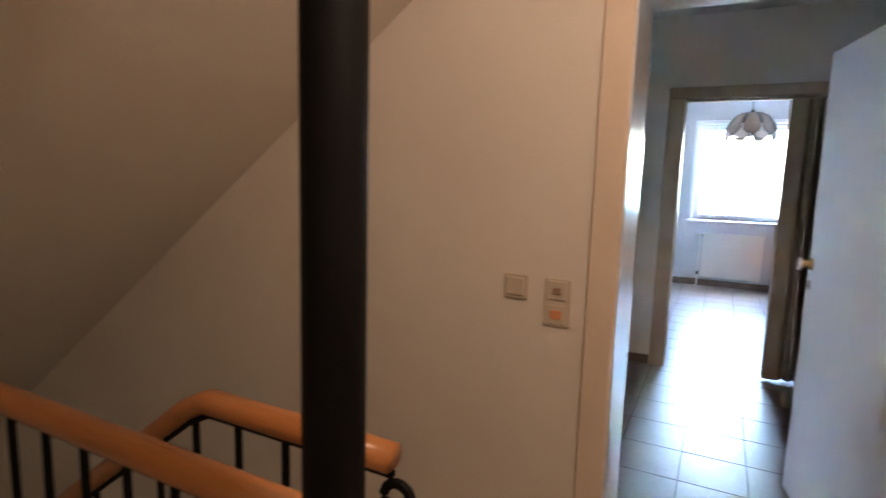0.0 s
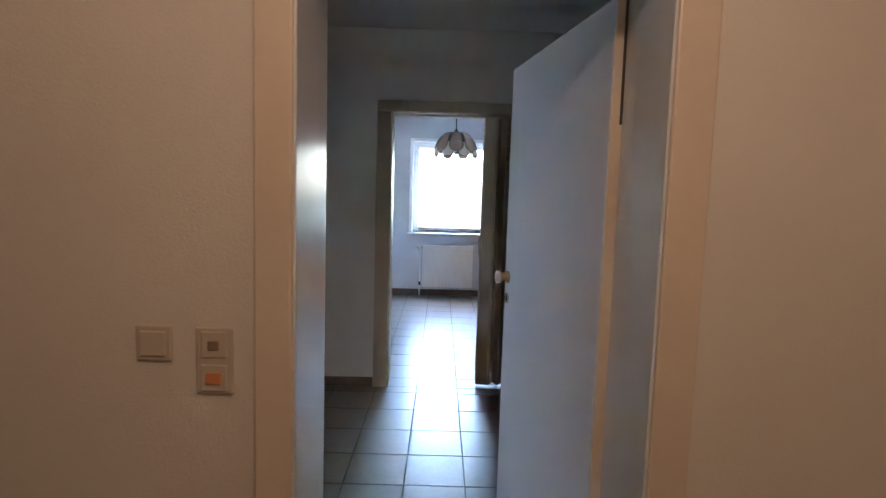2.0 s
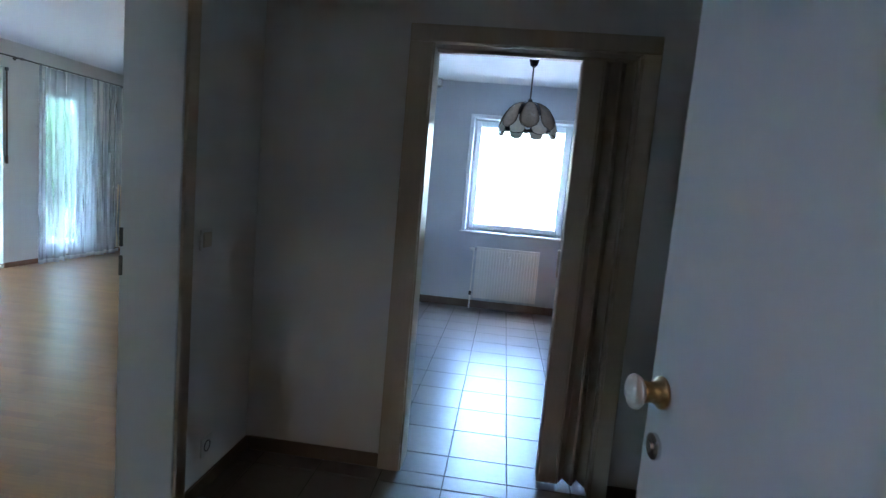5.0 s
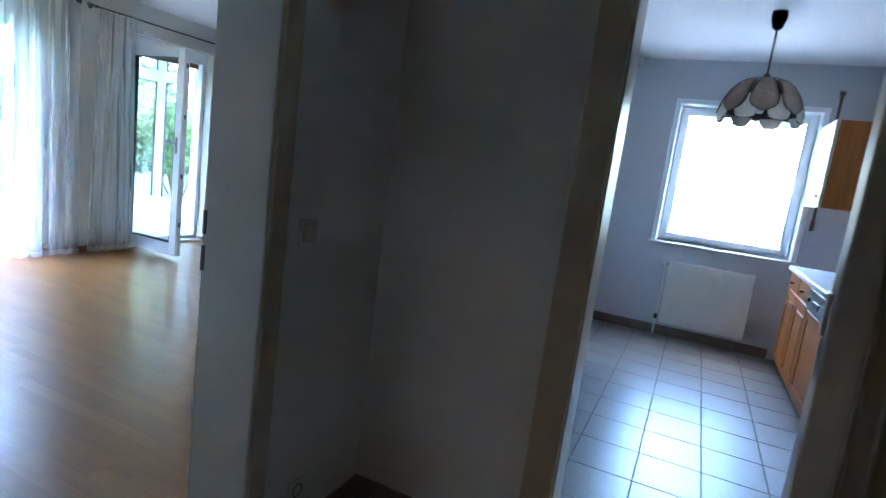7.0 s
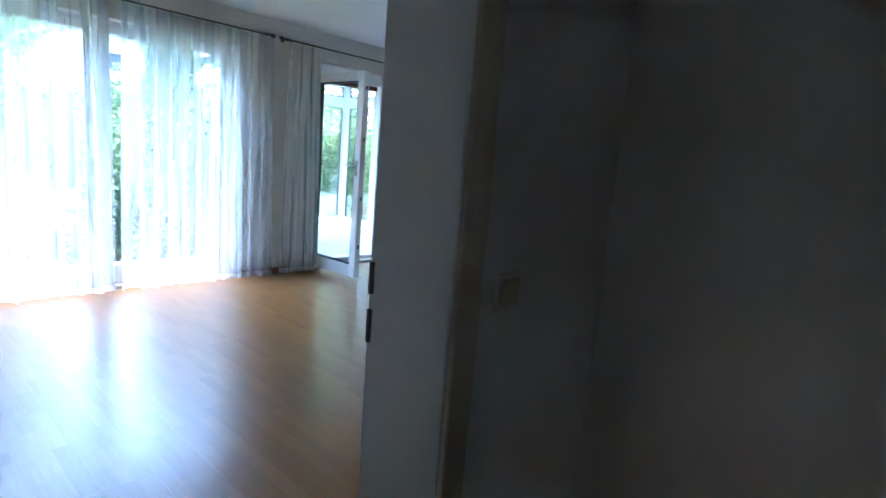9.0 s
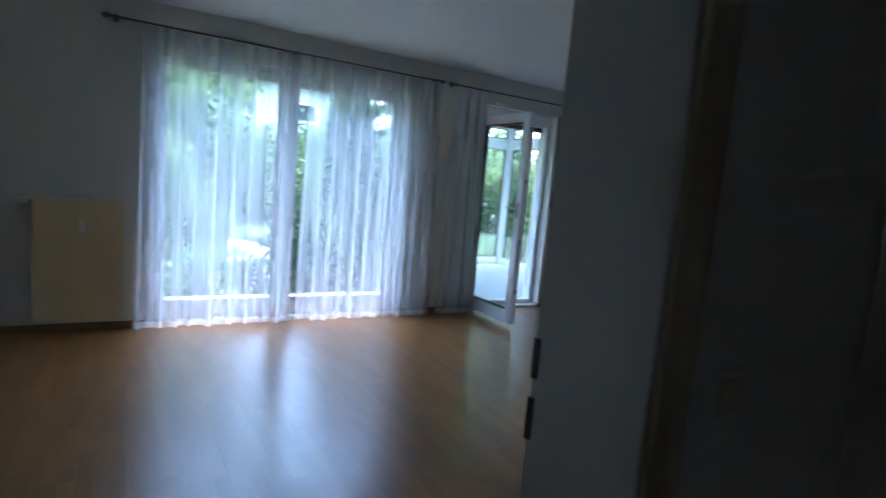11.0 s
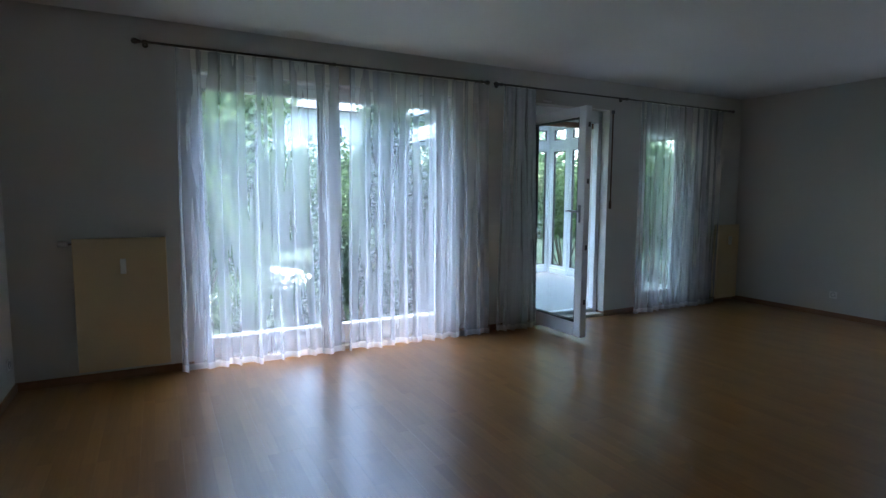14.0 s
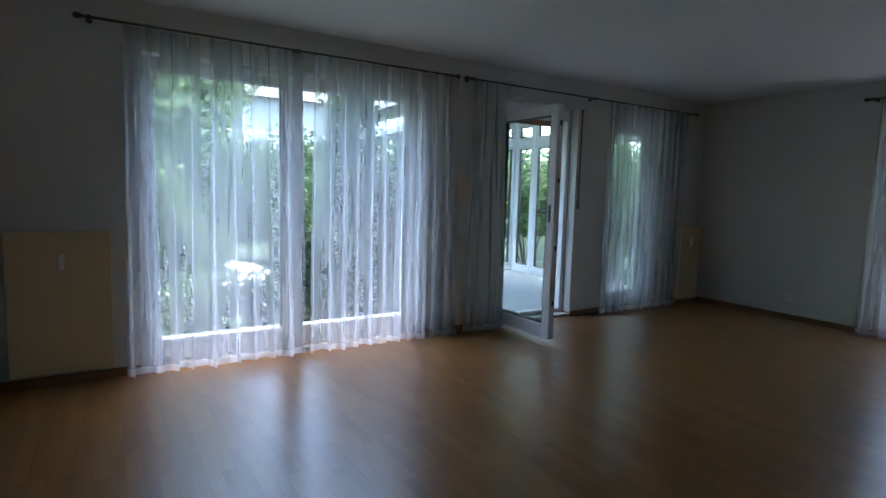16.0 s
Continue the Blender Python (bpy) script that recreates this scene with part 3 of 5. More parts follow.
# ---- entrance door leaf ----
ang = math.degrees(math.atan2(0.845, -0.160))
fd = thing("entrance_door", "plain white flat entrance door standing open", "door", m=pose(0.655, 0.356, 0.0, 0, 0, ang))
part("door_panel", B(0, 0.89, -0.021, 0.021, 0.012, 1.962, bevel=0.004), DOORWHITE, fd)
part("edge_strip", B(-0.006, 0.0, -0.021, 0.021, 0.012, 1.962, bevel=0.002), STAIRCASING, fd, "cream door edge")
# Dark strip standing in for the shaded upper part of the door edge.
part("edge_shade_strip", B(-0.010, 0.002, -0.026, -0.004, 1.62, 1.955, bevel=0.002), EDGESHADE, fd, "dark brown strip for the shade on the upper door edge")
for side in (-1, 1):
    at_knob = Matrix.Translation((0.845, side * 0.021, 1.068)) @ Matrix.Rotation(radians(-90 * side), 4, "X")
    part("knob_neck", lathe(bmesh.new(), [(0, 0), (0.027, 0), (0.027, 0.006), (0.020, 0.010), (0.017, 0.022), (0.018, 0.030), (0.020, 0.038), (0, 0.040)], 24, at_knob), BRASSTAN, fd, "dull brass knob neck", smooth=True)
    part("knob", lathe(bmesh.new(), [(0, 0.036), (0.022, 0.038), (0.027, 0.042), (0.029, 0.047), (0.027, 0.053), (0.019, 0.057), (0, 0.059)], 24, at_knob), WHITEPLASTIC, fd, "round white knob face", smooth=True)
    part("lock_plate", lathe(bmesh.new(), [(0, 0), (0.022, 0), (0.022, 0.006), (0.009, 0.008), (0.009, 0.012), (0, 0.012)], 20,
         Matrix.Translation((0.845, side * 0.021, 0.975)) @ Matrix.Rotation(radians(-90 * side), 4, "X")), CHROME, fd, "small round chrome lock")
for z in (0.28, 1.02, 1.70):
    part("hinge", rod(bmesh.new(), (-0.012, -0.028, z - 0.04), (-0.012, -0.028, z + 0.04), 0.008), STEEL, fd)

# ---- folding door of the kitchen, pushed aside ----
fold = thing("folding_door", "taupe vinyl folding door pushed together at one side", "door")
n_p = 4
for k in range(n_p):
    xa = 0.562 + 0.136 * k / n_p
    xb = 0.562 + 0.136 * (k + 1) / n_p
    ya, yb = (2.785, 2.86) if k % 2 == 0 else (2.86, 2.785)
    bm = bmesh.new()
    a, b = Vector((xa, ya, 0)), Vector((xb, yb, 0))
    nrm = (b - a).normalized().cross(Vector((0, 0, 1))) * 0.005
    vs = [bm.verts.new((p + s * nrm) + Vector((0, 0, z))) for z in (0.02, 1.98) for p, s in ((a, 1), (b, 1), (b, -1), (a, -1))]
    for f in ((0, 1, 2, 3), (7, 6, 5, 4), (0, 4, 5, 1), (1, 5, 6, 2), (2, 6, 7, 3), (3, 7, 4, 0)):
        bm.faces.new([vs[i] for i in f])
    part("panel", bm, FOLD, fold)
part("lead_post", B(0.466, 0.560, 2.775, 2.87, 0.02, 1.98, bevel=0.008, seg=2), FOLD, fold)
part("handle", B(0.456, 0.470, 2.815, 2.855, 1.0, 1.13, bevel=0.006), FOLD, fold)
part("track", B(-0.183, 0.70, 2.815, 2.855, 1.98, 1.995, bevel=0.002), FOLD, fold)


# ---- curtain rods and curtains ----
def curtain_rod(label, a, b, posts):
    """A thin dark rod between two places, with end knobs and wall brackets."""
    r = thing("curtain_rod", label, "curtain rod")
    a, b = Vector(a), Vector(b)
    d = (b - a).normalized()
    part("pole", rod(bmesh.new(), a, b, 0.0085), RODMETAL, r)
    for p, s in ((a, -1), (b, 1)):
        m = Matrix.Translation(p) @ (d * s).to_track_quat("Z", "Y").to_matrix().to_4x4()
        part("finial", lathe(bmesh.new(), [(0, 0), (0.012, 0), (0.013, 0.012), (0.018, 0.022), (0.021, 0.036), (0.014, 0.052), (0, 0.058)], 16, m), RODMETAL, r, smooth=True)
    wdir = Vector((-1, 0, 0)) if abs(d.y) > 0.5 else Vector((0, 1, 0))
    reach = (a.x - XW) if abs(d.y) > 0.5 else (YN - a.y)
    for u in posts:
        p = a + d * u
        bm = rod(bmesh.new(), p, p + wdir * reach, 0.006)
        q = p + wdir * (reach - 0.008)
        lathe(bm, [(0, 0), (0.020, 0), (0.020, 0.008), (0, 0.008)], 16, Matrix.Translation(q) @ wdir.to_track_quat("Z", "Y").to_matrix().to_4x4())
        lathe(bm, [(0.010, -0.012), (0.015, -0.012), (0.015, 0.012), (0.010, 0.012)], 16, Matrix.Translation(p) @ d.to_track_quat("Z", "Y").to_matrix().to_4x4())
        part("bracket", bm, RODMETAL, r)
    return r


RZ, RX = 2.385, -5.375
curtain_rod("long thin dark bronze curtain rod over the double window", (RX, 1.43, RZ), (RX, 4.225, RZ), (0.03, 1.37, 2.76))
curtain_rod("long thin dark bronze curtain rod over the balcony door", (RX, 4.385, RZ), (RX, 7.80, RZ), (0.03, 1.65, 3.38))
curtain_rod("thin dark bronze curtain rod on the far wall", (-3.64, 8.055, RZ), (-2.28, 8.055, RZ), (0.03, 1.33))


def curtain(label, axis, c, u0, u1, folds, seed, top=2.372, bottom=0.012, amp=0.030, flare=0.0):
    """A hanging voile: pinched pleats at the head, each fold of its own depth, finer ripples towards the hem."""
    rnd = random.Random(seed)
    ph = [rnd.uniform(0, 6.28) for _ in range(6)]
    tucks = [rnd.uniform(0.20, 0.33) for _ in range(folds + 2)]
    seconds = [rnd.uniform(0.02, 0.17) for _ in range(folds + 2)]
    thirds = [rnd.uniform(0.02, 0.11) for _ in range(folds + 2)]
    shifts = [rnd.uniform(-0.22, 0.22) for _ in range(folds + 2)]
    turns = [rnd.uniform(0, 6.28) for _ in range(folds + 2)]
    cols, rows = folds * 34, 14
    pitch = (u1 - u0) / folds
    cu = thing("curtain", label, "curtain", "sheer curtains")

    def between(vals, x):
        k = min(int(x), folds)
        q = x - k
        q = q * q * (3 - 2 * q)
        return vals[k] * (1 - q) + vals[k + 1] * q

    def at(u, z):
        f = (z - bottom) / (top - bottom)
        low = 1 - f
        x = u * folds
        w = 2 * math.pi * x + 0.30 * math.sin(2.1 * low + 6.0 * u + ph[5]) * low
        t1, t2, t3 = between(tucks, x), between(seconds, x), between(thirds, x)
        p2 = between(turns, x)
        deep = amp * (0.50 + 0.50 * low ** 0.7)
        off = deep * math.sin(w) + deep * low * (3.0 * t2 * math.sin(2 * w + p2) + 3.0 * t3 * math.sin(3 * w + ph[3])) + 0.010 * math.sin(9 * u + ph[4]) * low
        lat = u0 + (u1 - u0) * u + pitch * (t1 * (1.0 - 0.15 * low) * math.sin(w + 1.3) + t2 * (0.25 + low) * math.sin(2 * w + p2 + 1.1) + t3 * low * math.sin(3 * w + ph[2]) + between(shifts, x) * low) + flare * low * (u - 0.5)
        zz = z + (0.007 * math.sin(w * 0.5 + p2) if f < 0.03 else 0.0)
        return (c + off, lat, zz) if axis == "x" else (lat, c + off, zz)

    for nm, za, zb, nr, mt in (("cloth", bottom + 0.05, top, rows, SHEER), ("hem", bottom, bottom + 0.05, 2, SHEERHEM)):
        bm = bmesh.new()
        g = [[bm.verts.new(at(i / cols, za + (zb - za) * j / nr)) for i in range(cols + 1)] for j in range(nr + 1)]
        for j in range(nr):
            for i in range(cols):
                bm.faces.new((g[j][i], g[j][i + 1], g[j + 1][i + 1], g[j + 1][i]))
        part(nm, bm, mt, cu, smooth=True)
    for k in range(folds):
        p = Vector(at((k + 0.25) / folds, top))
        q = Vector((RX, p.y, RZ)) if axis == "x" else Vector((p.x, 8.055, RZ))
        part("ring", tube(bmesh.new(), [q + Vector((0.013 * math.cos(a), 0, 0.013 * math.sin(a))) if axis == "x" else q + Vector((0, 0.013 * math.cos(a), 0.013 * math.sin(a))) for a in [i * 0.785 for i in range(9)]], 0.0018, 5), RODMETAL, cu)
    return cu


curtain("white sheer voile curtain in soft pleats before the patio window", "x", RX, 1.62, 2.80, 9, 1, flare=0.05)
curtain("white sheer voile curtain with a looser pleat beside the socket", "x", RX, 2.90, 4.24, 11, 2, flare=0.02)
curtain("gathered white voile curtain beside the balcony door", "x", RX, 4.44, 4.80, 6, 3, amp=0.042, flare=0.12)
curtain("white sheer voile curtain before the single patio window", "x", RX, 6.25, 7.62, 12, 4, flare=0.0)
curtain("white sheer voile curtain on the far wall", "y", 8.055, -3.57, -2.34, 8, 5)


# ---- radiators ----
def radiator(label, m, w, h, d, enamel, ribs, meter=True):
    """A panel radiator along local x, its back against the wall at local y = 0, its foot above the floor."""
    r = thing("radiator", label, "radiator", "radiators", m=m)
    part("front_panel", B(0, w, -d, -d + 0.014, 0, h, bevel=0.005, seg=2), enamel, r)
    part("back_panel", B(0.01, w - 0.01, -0.045, -0.033, 0.01, h - 0.01, bevel=0.004), enamel, r)
    for x0 in (0.0, w - 0.006):
        part("side_cheek", B(x0, x0 + 0.006, -d + 0.014, -0.033, 0.02, h, bevel=0.002), enamel, r)
    grille = bmesh.new()
    nb = int(w / 0.03)
    for k in range(nb):
        box(grille, 0.012 + k * (w - 0.024) / nb, 0.012 + k * (w - 0.024) / nb + 0.012, -d + 0.016, -0.035, h - 0.010, h - 0.003)
    part("top_grille", grille, enamel, r)
    if ribs:
        nr = int(w / 0.033)
        for k in range(nr):
            x = 0.02 + (w - 0.04) * (k + 0.5) / nr
            part("rib", B(x - 0.010, x + 0.010, -d - 0.006, -d + 0.002, 0.03, h - 0.03, bevel=0.0055, seg=2), enamel, r)
    for x in (0.12, w - 0.12):
        part("bracket", B(x - 0.012, x + 0.012, -0.036, 0.0, 0.08, h - 0.08, bevel=0.002), enamel, r)
    vm = Matrix.Translation((-0.035, -d * 0.5, h - 0.035)) @ Matrix.Rotation(radians(-90), 4, "Y")
    part("valve_head", lathe(bmesh.new(), [(0, 0), (0.017, 0), (0.019, 0.01), (0.021, 0.045), (0.018, 0.06), (0, 0.062)], 16, vm @ Matrix.Translation((0, 0, -0.01))), WHITEPLASTIC, r, "white thermostatic valve head", smooth=True)
    part("valve_body", rod(bmesh.new(), (-0.04, -d * 0.5, h - 0.035), (0.004, -d * 0.5, h - 0.035), 0.010), CHROME, r)
    if meter:
        part("heat_meter", B(w * 0.52 - 0.018, w * 0.52 + 0.018, -d - 0.028, -d - (0.004 if ribs else -0.002), h - (0.19 if ribs else 0.25), h - (0.085 if ribs else 0.145), bevel=0.006, seg=2), WHITEPLASTIC, r, "small white heat meter")
    return r


# the wall is behind local +y
rk = radiator("white ribbed radiator under the kitchen window", pose(-0.075, 6.57, 0.135), 0.715, 0.595, 0.10, RADWHITE, True)
part("pipe", tube(bmesh.new(), [(-0.035, -0.05, 0.565), (-0.035, -0.05, 0.40), (-0.035, -0.05, -0.135)], 0.009), RADWHITE, rk)
part("return_valve", B(-0.05, -0.02, -0.065, -0.035, 0.02, 0.07, bevel=0.006), BLACKPLASTIC, rk, "dark return valve")
radiator("cream flat radiator beside the curtains", pose(XW, 0.965, 0.10, 0, 0, 90), 0.57, 0.93, 0.10, RADCREAM, False)
radiator("cream flat radiator in the corner", pose(XW, 7.68, 0.06, 0, 0, 90), 0.40, 0.93, 0.10, RADCREAM, False)


# ---- wall fittings ----
def fitting(name, label, m, w, h, kind):
    """A flush plate facing local -y: a rocker switch, a socket, or a bell push."""
    f = thing(name, label, "socket" if name == "wall_socket" else "switch", m=m)
    part("plate", B(-w / 2, w / 2, -0.009, 0, -h / 2, h / 2, bevel=0.005, seg=2), WHITEPLASTIC if kind == "socket" or m.translation.x < -0.9 else CREAMPLASTIC, f)
    n = 2 if h > 1.4 * w else 1
    for k in range(n):
        zc = 0 if n == 1 else (0.25 - 0.5 * k) * h
        if kind == "socket":
            part("well", lathe(bmesh.new(), [(0.0, 0.002), (0.0195, 0.002), (0.0205, 0.011), (0.024, 0.011), (0.024, 0.0)], 20, Matrix.Translation((0, 0, zc)) @ Matrix.Rotation(radians(90), 4, "X")), GREYPLASTIC, f, "recessed grey socket well")
        elif kind == "bell":
            part("insert", B(-0.030, 0.030, -0.013, -0.008, zc - 0.031, zc + 0.031, bevel=0.004), CREAMPLASTIC, f)
            if k == 0:
                part("button", B(-0.013, 0.013, -0.017, -0.012, zc - 0.012, zc + 0.010, bevel=0.003), TANPLASTIC, f, "small dark tan bell button")
            else:
                part("button", B(-0.018, 0.018, -0.017, -0.012, zc - 0.014, zc + 0.014, bevel=0.005, seg=2), ORANGEPLASTIC, f, "orange push button")
        else:
            part("rocker", B(-w * 0.36, w * 0.36, -0.015, -0.008, zc - w * 0.36, zc + w * 0.36, bevel=0.004), CREAMPLASTIC, f)
    return f


fitting("wall_switch", "square cream rocker switch on the hall wall", pose(-0.97, 2.30, 1.085, 0, 0, 90), 0.082, 0.082, "rocker")
fitting("wall_socket", "white wall socket low on the hall wall", pose(-0.97, 2.362, 0.198, 0, 0, 90), 0.082, 0.082, "socket")
fitting("wall_switch", "square cream light switch on the stairwell wall", pose(-0.470, 0.045, 1.056), 0.082, 0.082, "rocker")
fitting("bell_push", "cream double bell plate with an orange button", pose(-0.332, 0.045, 1.018), 0.085, 0.155, "bell")
fitting("wall_socket", "white wall socket low between the curtains", pose(XW, 4.33, 0.27, 0, 0, 90), 0.08, 0.08, "socket")
fitting("wall_socket", "white wall socket low on the plain wall", pose(-4.26, YN, 0.255), 0.08, 0.08, "socket")
fitting("wall_socket", "white wall socket low on the side wall", pose(-5.31, YS, 0.230, 0, 0, 180), 0.08, 0.08, "socket")
# strike plates in the living room lining
sp = thing("strike_plate", "dark metal strike plates in the door lining", "strike plate")
part("plate", B(-1.1885, -1.176, 2.105, 2.112, 1.055, 1.125, bevel=0.001), RODMETAL, sp)
part("plate", B(-1.1885, -1.176, 2.105, 2.112, 0.948, 1.022, bevel=0.001), RODMETAL, sp)


def shutter_belt(label, m, length):
    """A webbing strap with its winder below, lying on a wall at local y = 0."""
    s = thing("shutter_belt", label, "shutter belt", m=m)
    part("strap", B(-0.011, 0.011, -0.012, -0.009, -length, 0, bevel=0.001), BELT, s)
    part("guide", B(-0.020, 0.020, -0.022, 0.0, -0.01, 0.03, bevel=0.006), GREYPLASTIC, s)
    part("winder", B(-0.016, 0.016, -0.016, 0.0, -length - 0.09, -length, bevel=0.006, seg=2), BELT, s)
    return s


shutter_belt("brown roller shutter belt beside the balcony door", pose(XW, 5.93, 2.24, 0, 0, 90), 0.95)
shutter_belt("grey brown roller shutter belt beside the kitchen window", pose(0.975, 6.57, 2.33), 1.05)

# loose cable on the floor behind the curtain
cable = bmesh.new()
pts = [(-5.43 + 0.02 * math.sin(k * 0.9), 3.80 + 0.11 * math.cos(k * 0.62) + 0.012 * k, 0.012 + 0.13 * max(0, math.sin(k * 0.62)) ** 1.3) for k in range(34)]
tagged(mesh_ob("cable", tube(cable, pts, 0.0035, 6), GREYPLASTIC, True), "loose coil of thin grey cable lying under the curtain", "cable")


# ---- kitchen: pendant lamp ----
lamp = thing("pendant_lamp", "hanging dome lamp of smoky beige glass petals", "lamp", m=pose(0.32, 5.145, 0))
part("canopy", lathe(bmesh.new(), [(0, 2.57), (0.045, 2.57), (0.047, 2.53), (0.030, 2.47), (0.012, 2.455), (0, 2.455)], 24), BLACKSTEEL, lamp, "dark ceiling canopy", smooth=True)
part("stem", rod(bmesh.new(), (0, 0, 2.16), (0, 0, 2.46), 0.007), RODMETAL, lamp)
part("cap", lathe(bmesh.new(), [(0, 2.185), (0.018, 2.185), (0.022, 2.165), (0.040, 2.15), (0.052, 2.135), (0, 2.13)], 24), LEAD, lamp, smooth=True)


def dome(f, a, lift=0.0):
    """A place on the dome: f from crown (0) to rim (1), a round the axis."""
    r = 0.048 + (0.250 - 0.048) * math.sin(f * 1.45) / math.sin(1.45) + lift
    z = 2.150 - 0.255 * (1 - math.cos(f * 1.45)) / (1 - math.cos(1.45)) + lift * 0.6
    return Vector((r * math.cos(a), r * math.sin(a), z))


def petal(f0, f1, width, k, n, lift, round_top):
    """A thick glass petal on the dome, with an arched end."""
    bm = bmesh.new()
    mid = 2 * math.pi * k / n
    rows, cols = 9, 6
    layers = []
    for t in (lift, lift + 0.005):
        g = []
        for j in range(rows + 1):
            q = j / rows
            wide = width * (math.sqrt(max(0.0, 1 - (2 * q - 1) ** 2)) * 0.75 + 0.25 if round_top else min(1.0, 0.66 + 0.40 * q) * math.sqrt(max(0.02, 1 - max(0, q - 0.72) ** 2 / 0.0785)))
            g.append([bm.verts.new(dome(f0 + (f1 - f0) * q, mid + wide * (i / cols - 0.5), t)) for i in range(cols + 1)])
        layers.append(g)
    for g in layers:
        for j in range(rows):
            for i in range(cols):
                bm.faces.new((g[j][i], g[j][i + 1], g[j + 1][i + 1], g[j + 1][i]))
    lo, hi = layers
    for j in range(rows):
        for i in (0, cols):
            bm.faces.new((lo[j][i], lo[j + 1][i], hi[j + 1][i], hi[j][i]))
    for j in (0, rows):
        for i in range(cols):
            bm.faces.new((lo[j][i], lo[j][i + 1], hi[j][i + 1], hi[j][i]))
    return bm


NP = 8
dm = bmesh.new()
prof = [dome(i / 12 * 0.90, 0) for i in range(13)]
lathe(dm, [(p.x - 0.006, p.z - 0.003) for p in prof] + [(p.x - 0.011, p.z - 0.005) for p in reversed(prof)], 48)
part("leaded_frame", dm, LEAD, lamp, "dark lead frame", smooth=True)
for k in range(NP):
    part("petal", petal(0.05, 0.95, 0.74, k, NP, 0.002, False), AMBERGLASS, lamp, smooth=True)
    part("scallop", petal(0.66, 1.07, 0.60, k + 0.5, NP, -0.003, True), PALEGLASS, lamp, "opal cream scallop", smooth=True)
    mid = 2 * math.pi * k / NP
    edge = [(0.05 + 0.90 * q, s * 0.37 * min(1.0, 0.66 + 0.40 * q) * math.sqrt(max(0.02, 1 - max(0, q - 0.72) ** 2 / 0.0785))) for s in (-1,) for q in [i / 14 for i in range(15)]]
    edge += [(f, -a) for f, a in reversed(edge)]
    part("lead_line", tube(bmesh.new(), [dome(f, mid + a, 0.006) for f, a in edge], 0.0028, 6), LEAD, lamp)
    low = [dome(1.06 - 0.03 * (2 * i / 10 - 1) ** 2, mid + 2 * math.pi / NP * 0.5 + 0.50 * (i / 10 - 0.5), 0.0) for i in range(11)]
    part("lead_line", tube(bmesh.new(), low, 0.0038, 6), LEAD, lamp)
part("bulb", lathe(bmesh.new(), [(0, 1.93), (0.018, 1.935), (0.030, 1.96), (0.028, 1.99), (0.014, 2.03), (0.013, 2.08), (0, 2.08)], 16), WHITEPLASTIC, lamp, smooth=True)
part("socket", rod(bmesh.new(), (0, 0, 2.06), (0, 0, 2.14), 0.017), BLACKPLASTIC, lamp)


# ---- kitchen: cabinets along the east wall ----
FX = 0.865


def base_unit(label, y0, y1, drawers):
    """A floor unit facing -x: carcass, plinth, one drawer row, framed doors and knobs."""
    u = thing("base_cabinet", label, "cabinet", "kitchen base cabinets")
    part("carcass", B(FX + 0.02, 1.448, y0 + 0.001, y1 - 0.001, 0.10, 0.855, bevel=0.002), PINE, u)
    part("plinth", B(FX + 0.06, 1.448, y0 + 0.001, y1 - 0.001, 0.004, 0.10), BASETILE, u)
    nd = 2 if y1 - y0 > 0.5 else 1
    w = (y1 - y0) / nd
    for k in range(nd):
        a, b = y0 + k * w + 0.004, y0 + (k + 1) * w - 0.004
        if drawers:
            dr = part("drawer_front", B(FX, FX + 0.02, a, b, 0.715, 0.848, bevel=0.006, seg=2), PINE, u)
            part("knob", lathe(bmesh.new(), [(0, 0), (0.007, 0), (0.007, 0.012), (0.015, 0.017), (0.016, 0.024), (0.010, 0.03), (0, 0.031)], 16, Matrix.Translation((FX, (a + b) / 2, 0.78)) @ Matrix.Rotation(radians(-90), 4, "Y")), BROWNWOOD, dr, smooth=True)
        top = 0.705 if drawers else 0.848
        dbm = B(FX + 0.006, FX + 0.018, a + 0.05, b - 0.05, 0.16, top - 0.05)
        for c in ((a, a + 0.055, 0.108, top), (b - 0.055, b, 0.108, top), (a + 0.055, b - 0.055, top - 0.055, top), (a + 0.055, b - 0.055, 0.108, 0.165)):
            box(dbm, FX, FX + 0.02, *c, bevel=0.004)
        box(dbm, FX + 0.001, FX + 0.012, a + 0.075, b - 0.075, 0.19, top - 0.085, bevel=0.005)
        d = part("cabinet_door", dbm, PINE, u)
        ky = b - 0.03 if k == 0 else a + 0.03
        part("knob", lathe(bmesh.new(), [(0, 0), (0.007, 0), (0.007, 0.012), (0.015, 0.017), (0.016, 0.024), (0.010, 0.03), (0, 0.031)], 16, Matrix.Translation((FX, ky, top - 0.07)) @ Matrix.Rotation(radians(-90), 4, "Y")), CREAMPLASTIC, d, smooth=True)
    return u


base_unit("honey pine base cabinet with a drawer row under the window end", 5.36, 6.26, True)
dwash = thing("dishwasher", "built-in dishwasher with a dark grey control panel and pine front", "dishwasher")
part("body", B(FX + 0.03, 1.448, 4.762, 5.358, 0.10, 0.85), STEEL, dwash)
part("control_panel", B(FX - 0.012, FX + 0.03, 4.765, 5.355, 0.70, 0.848, bevel=0.008, seg=2), GREYPLASTIC, dwash, "dark grey control panel")
part("grip", B(FX - 0.016, FX - 0.010, 4.97, 5.15, 0.745, 0.785, bevel=0.006), BLACKPLASTIC, dwash, "dark grip recess")
part("dial", rod(bmesh.new(), (FX - 0.012, 5.26, 0.775), (FX - 0.030, 5.26, 0.775), 0.017, 20), BLACKPLASTIC, dwash)
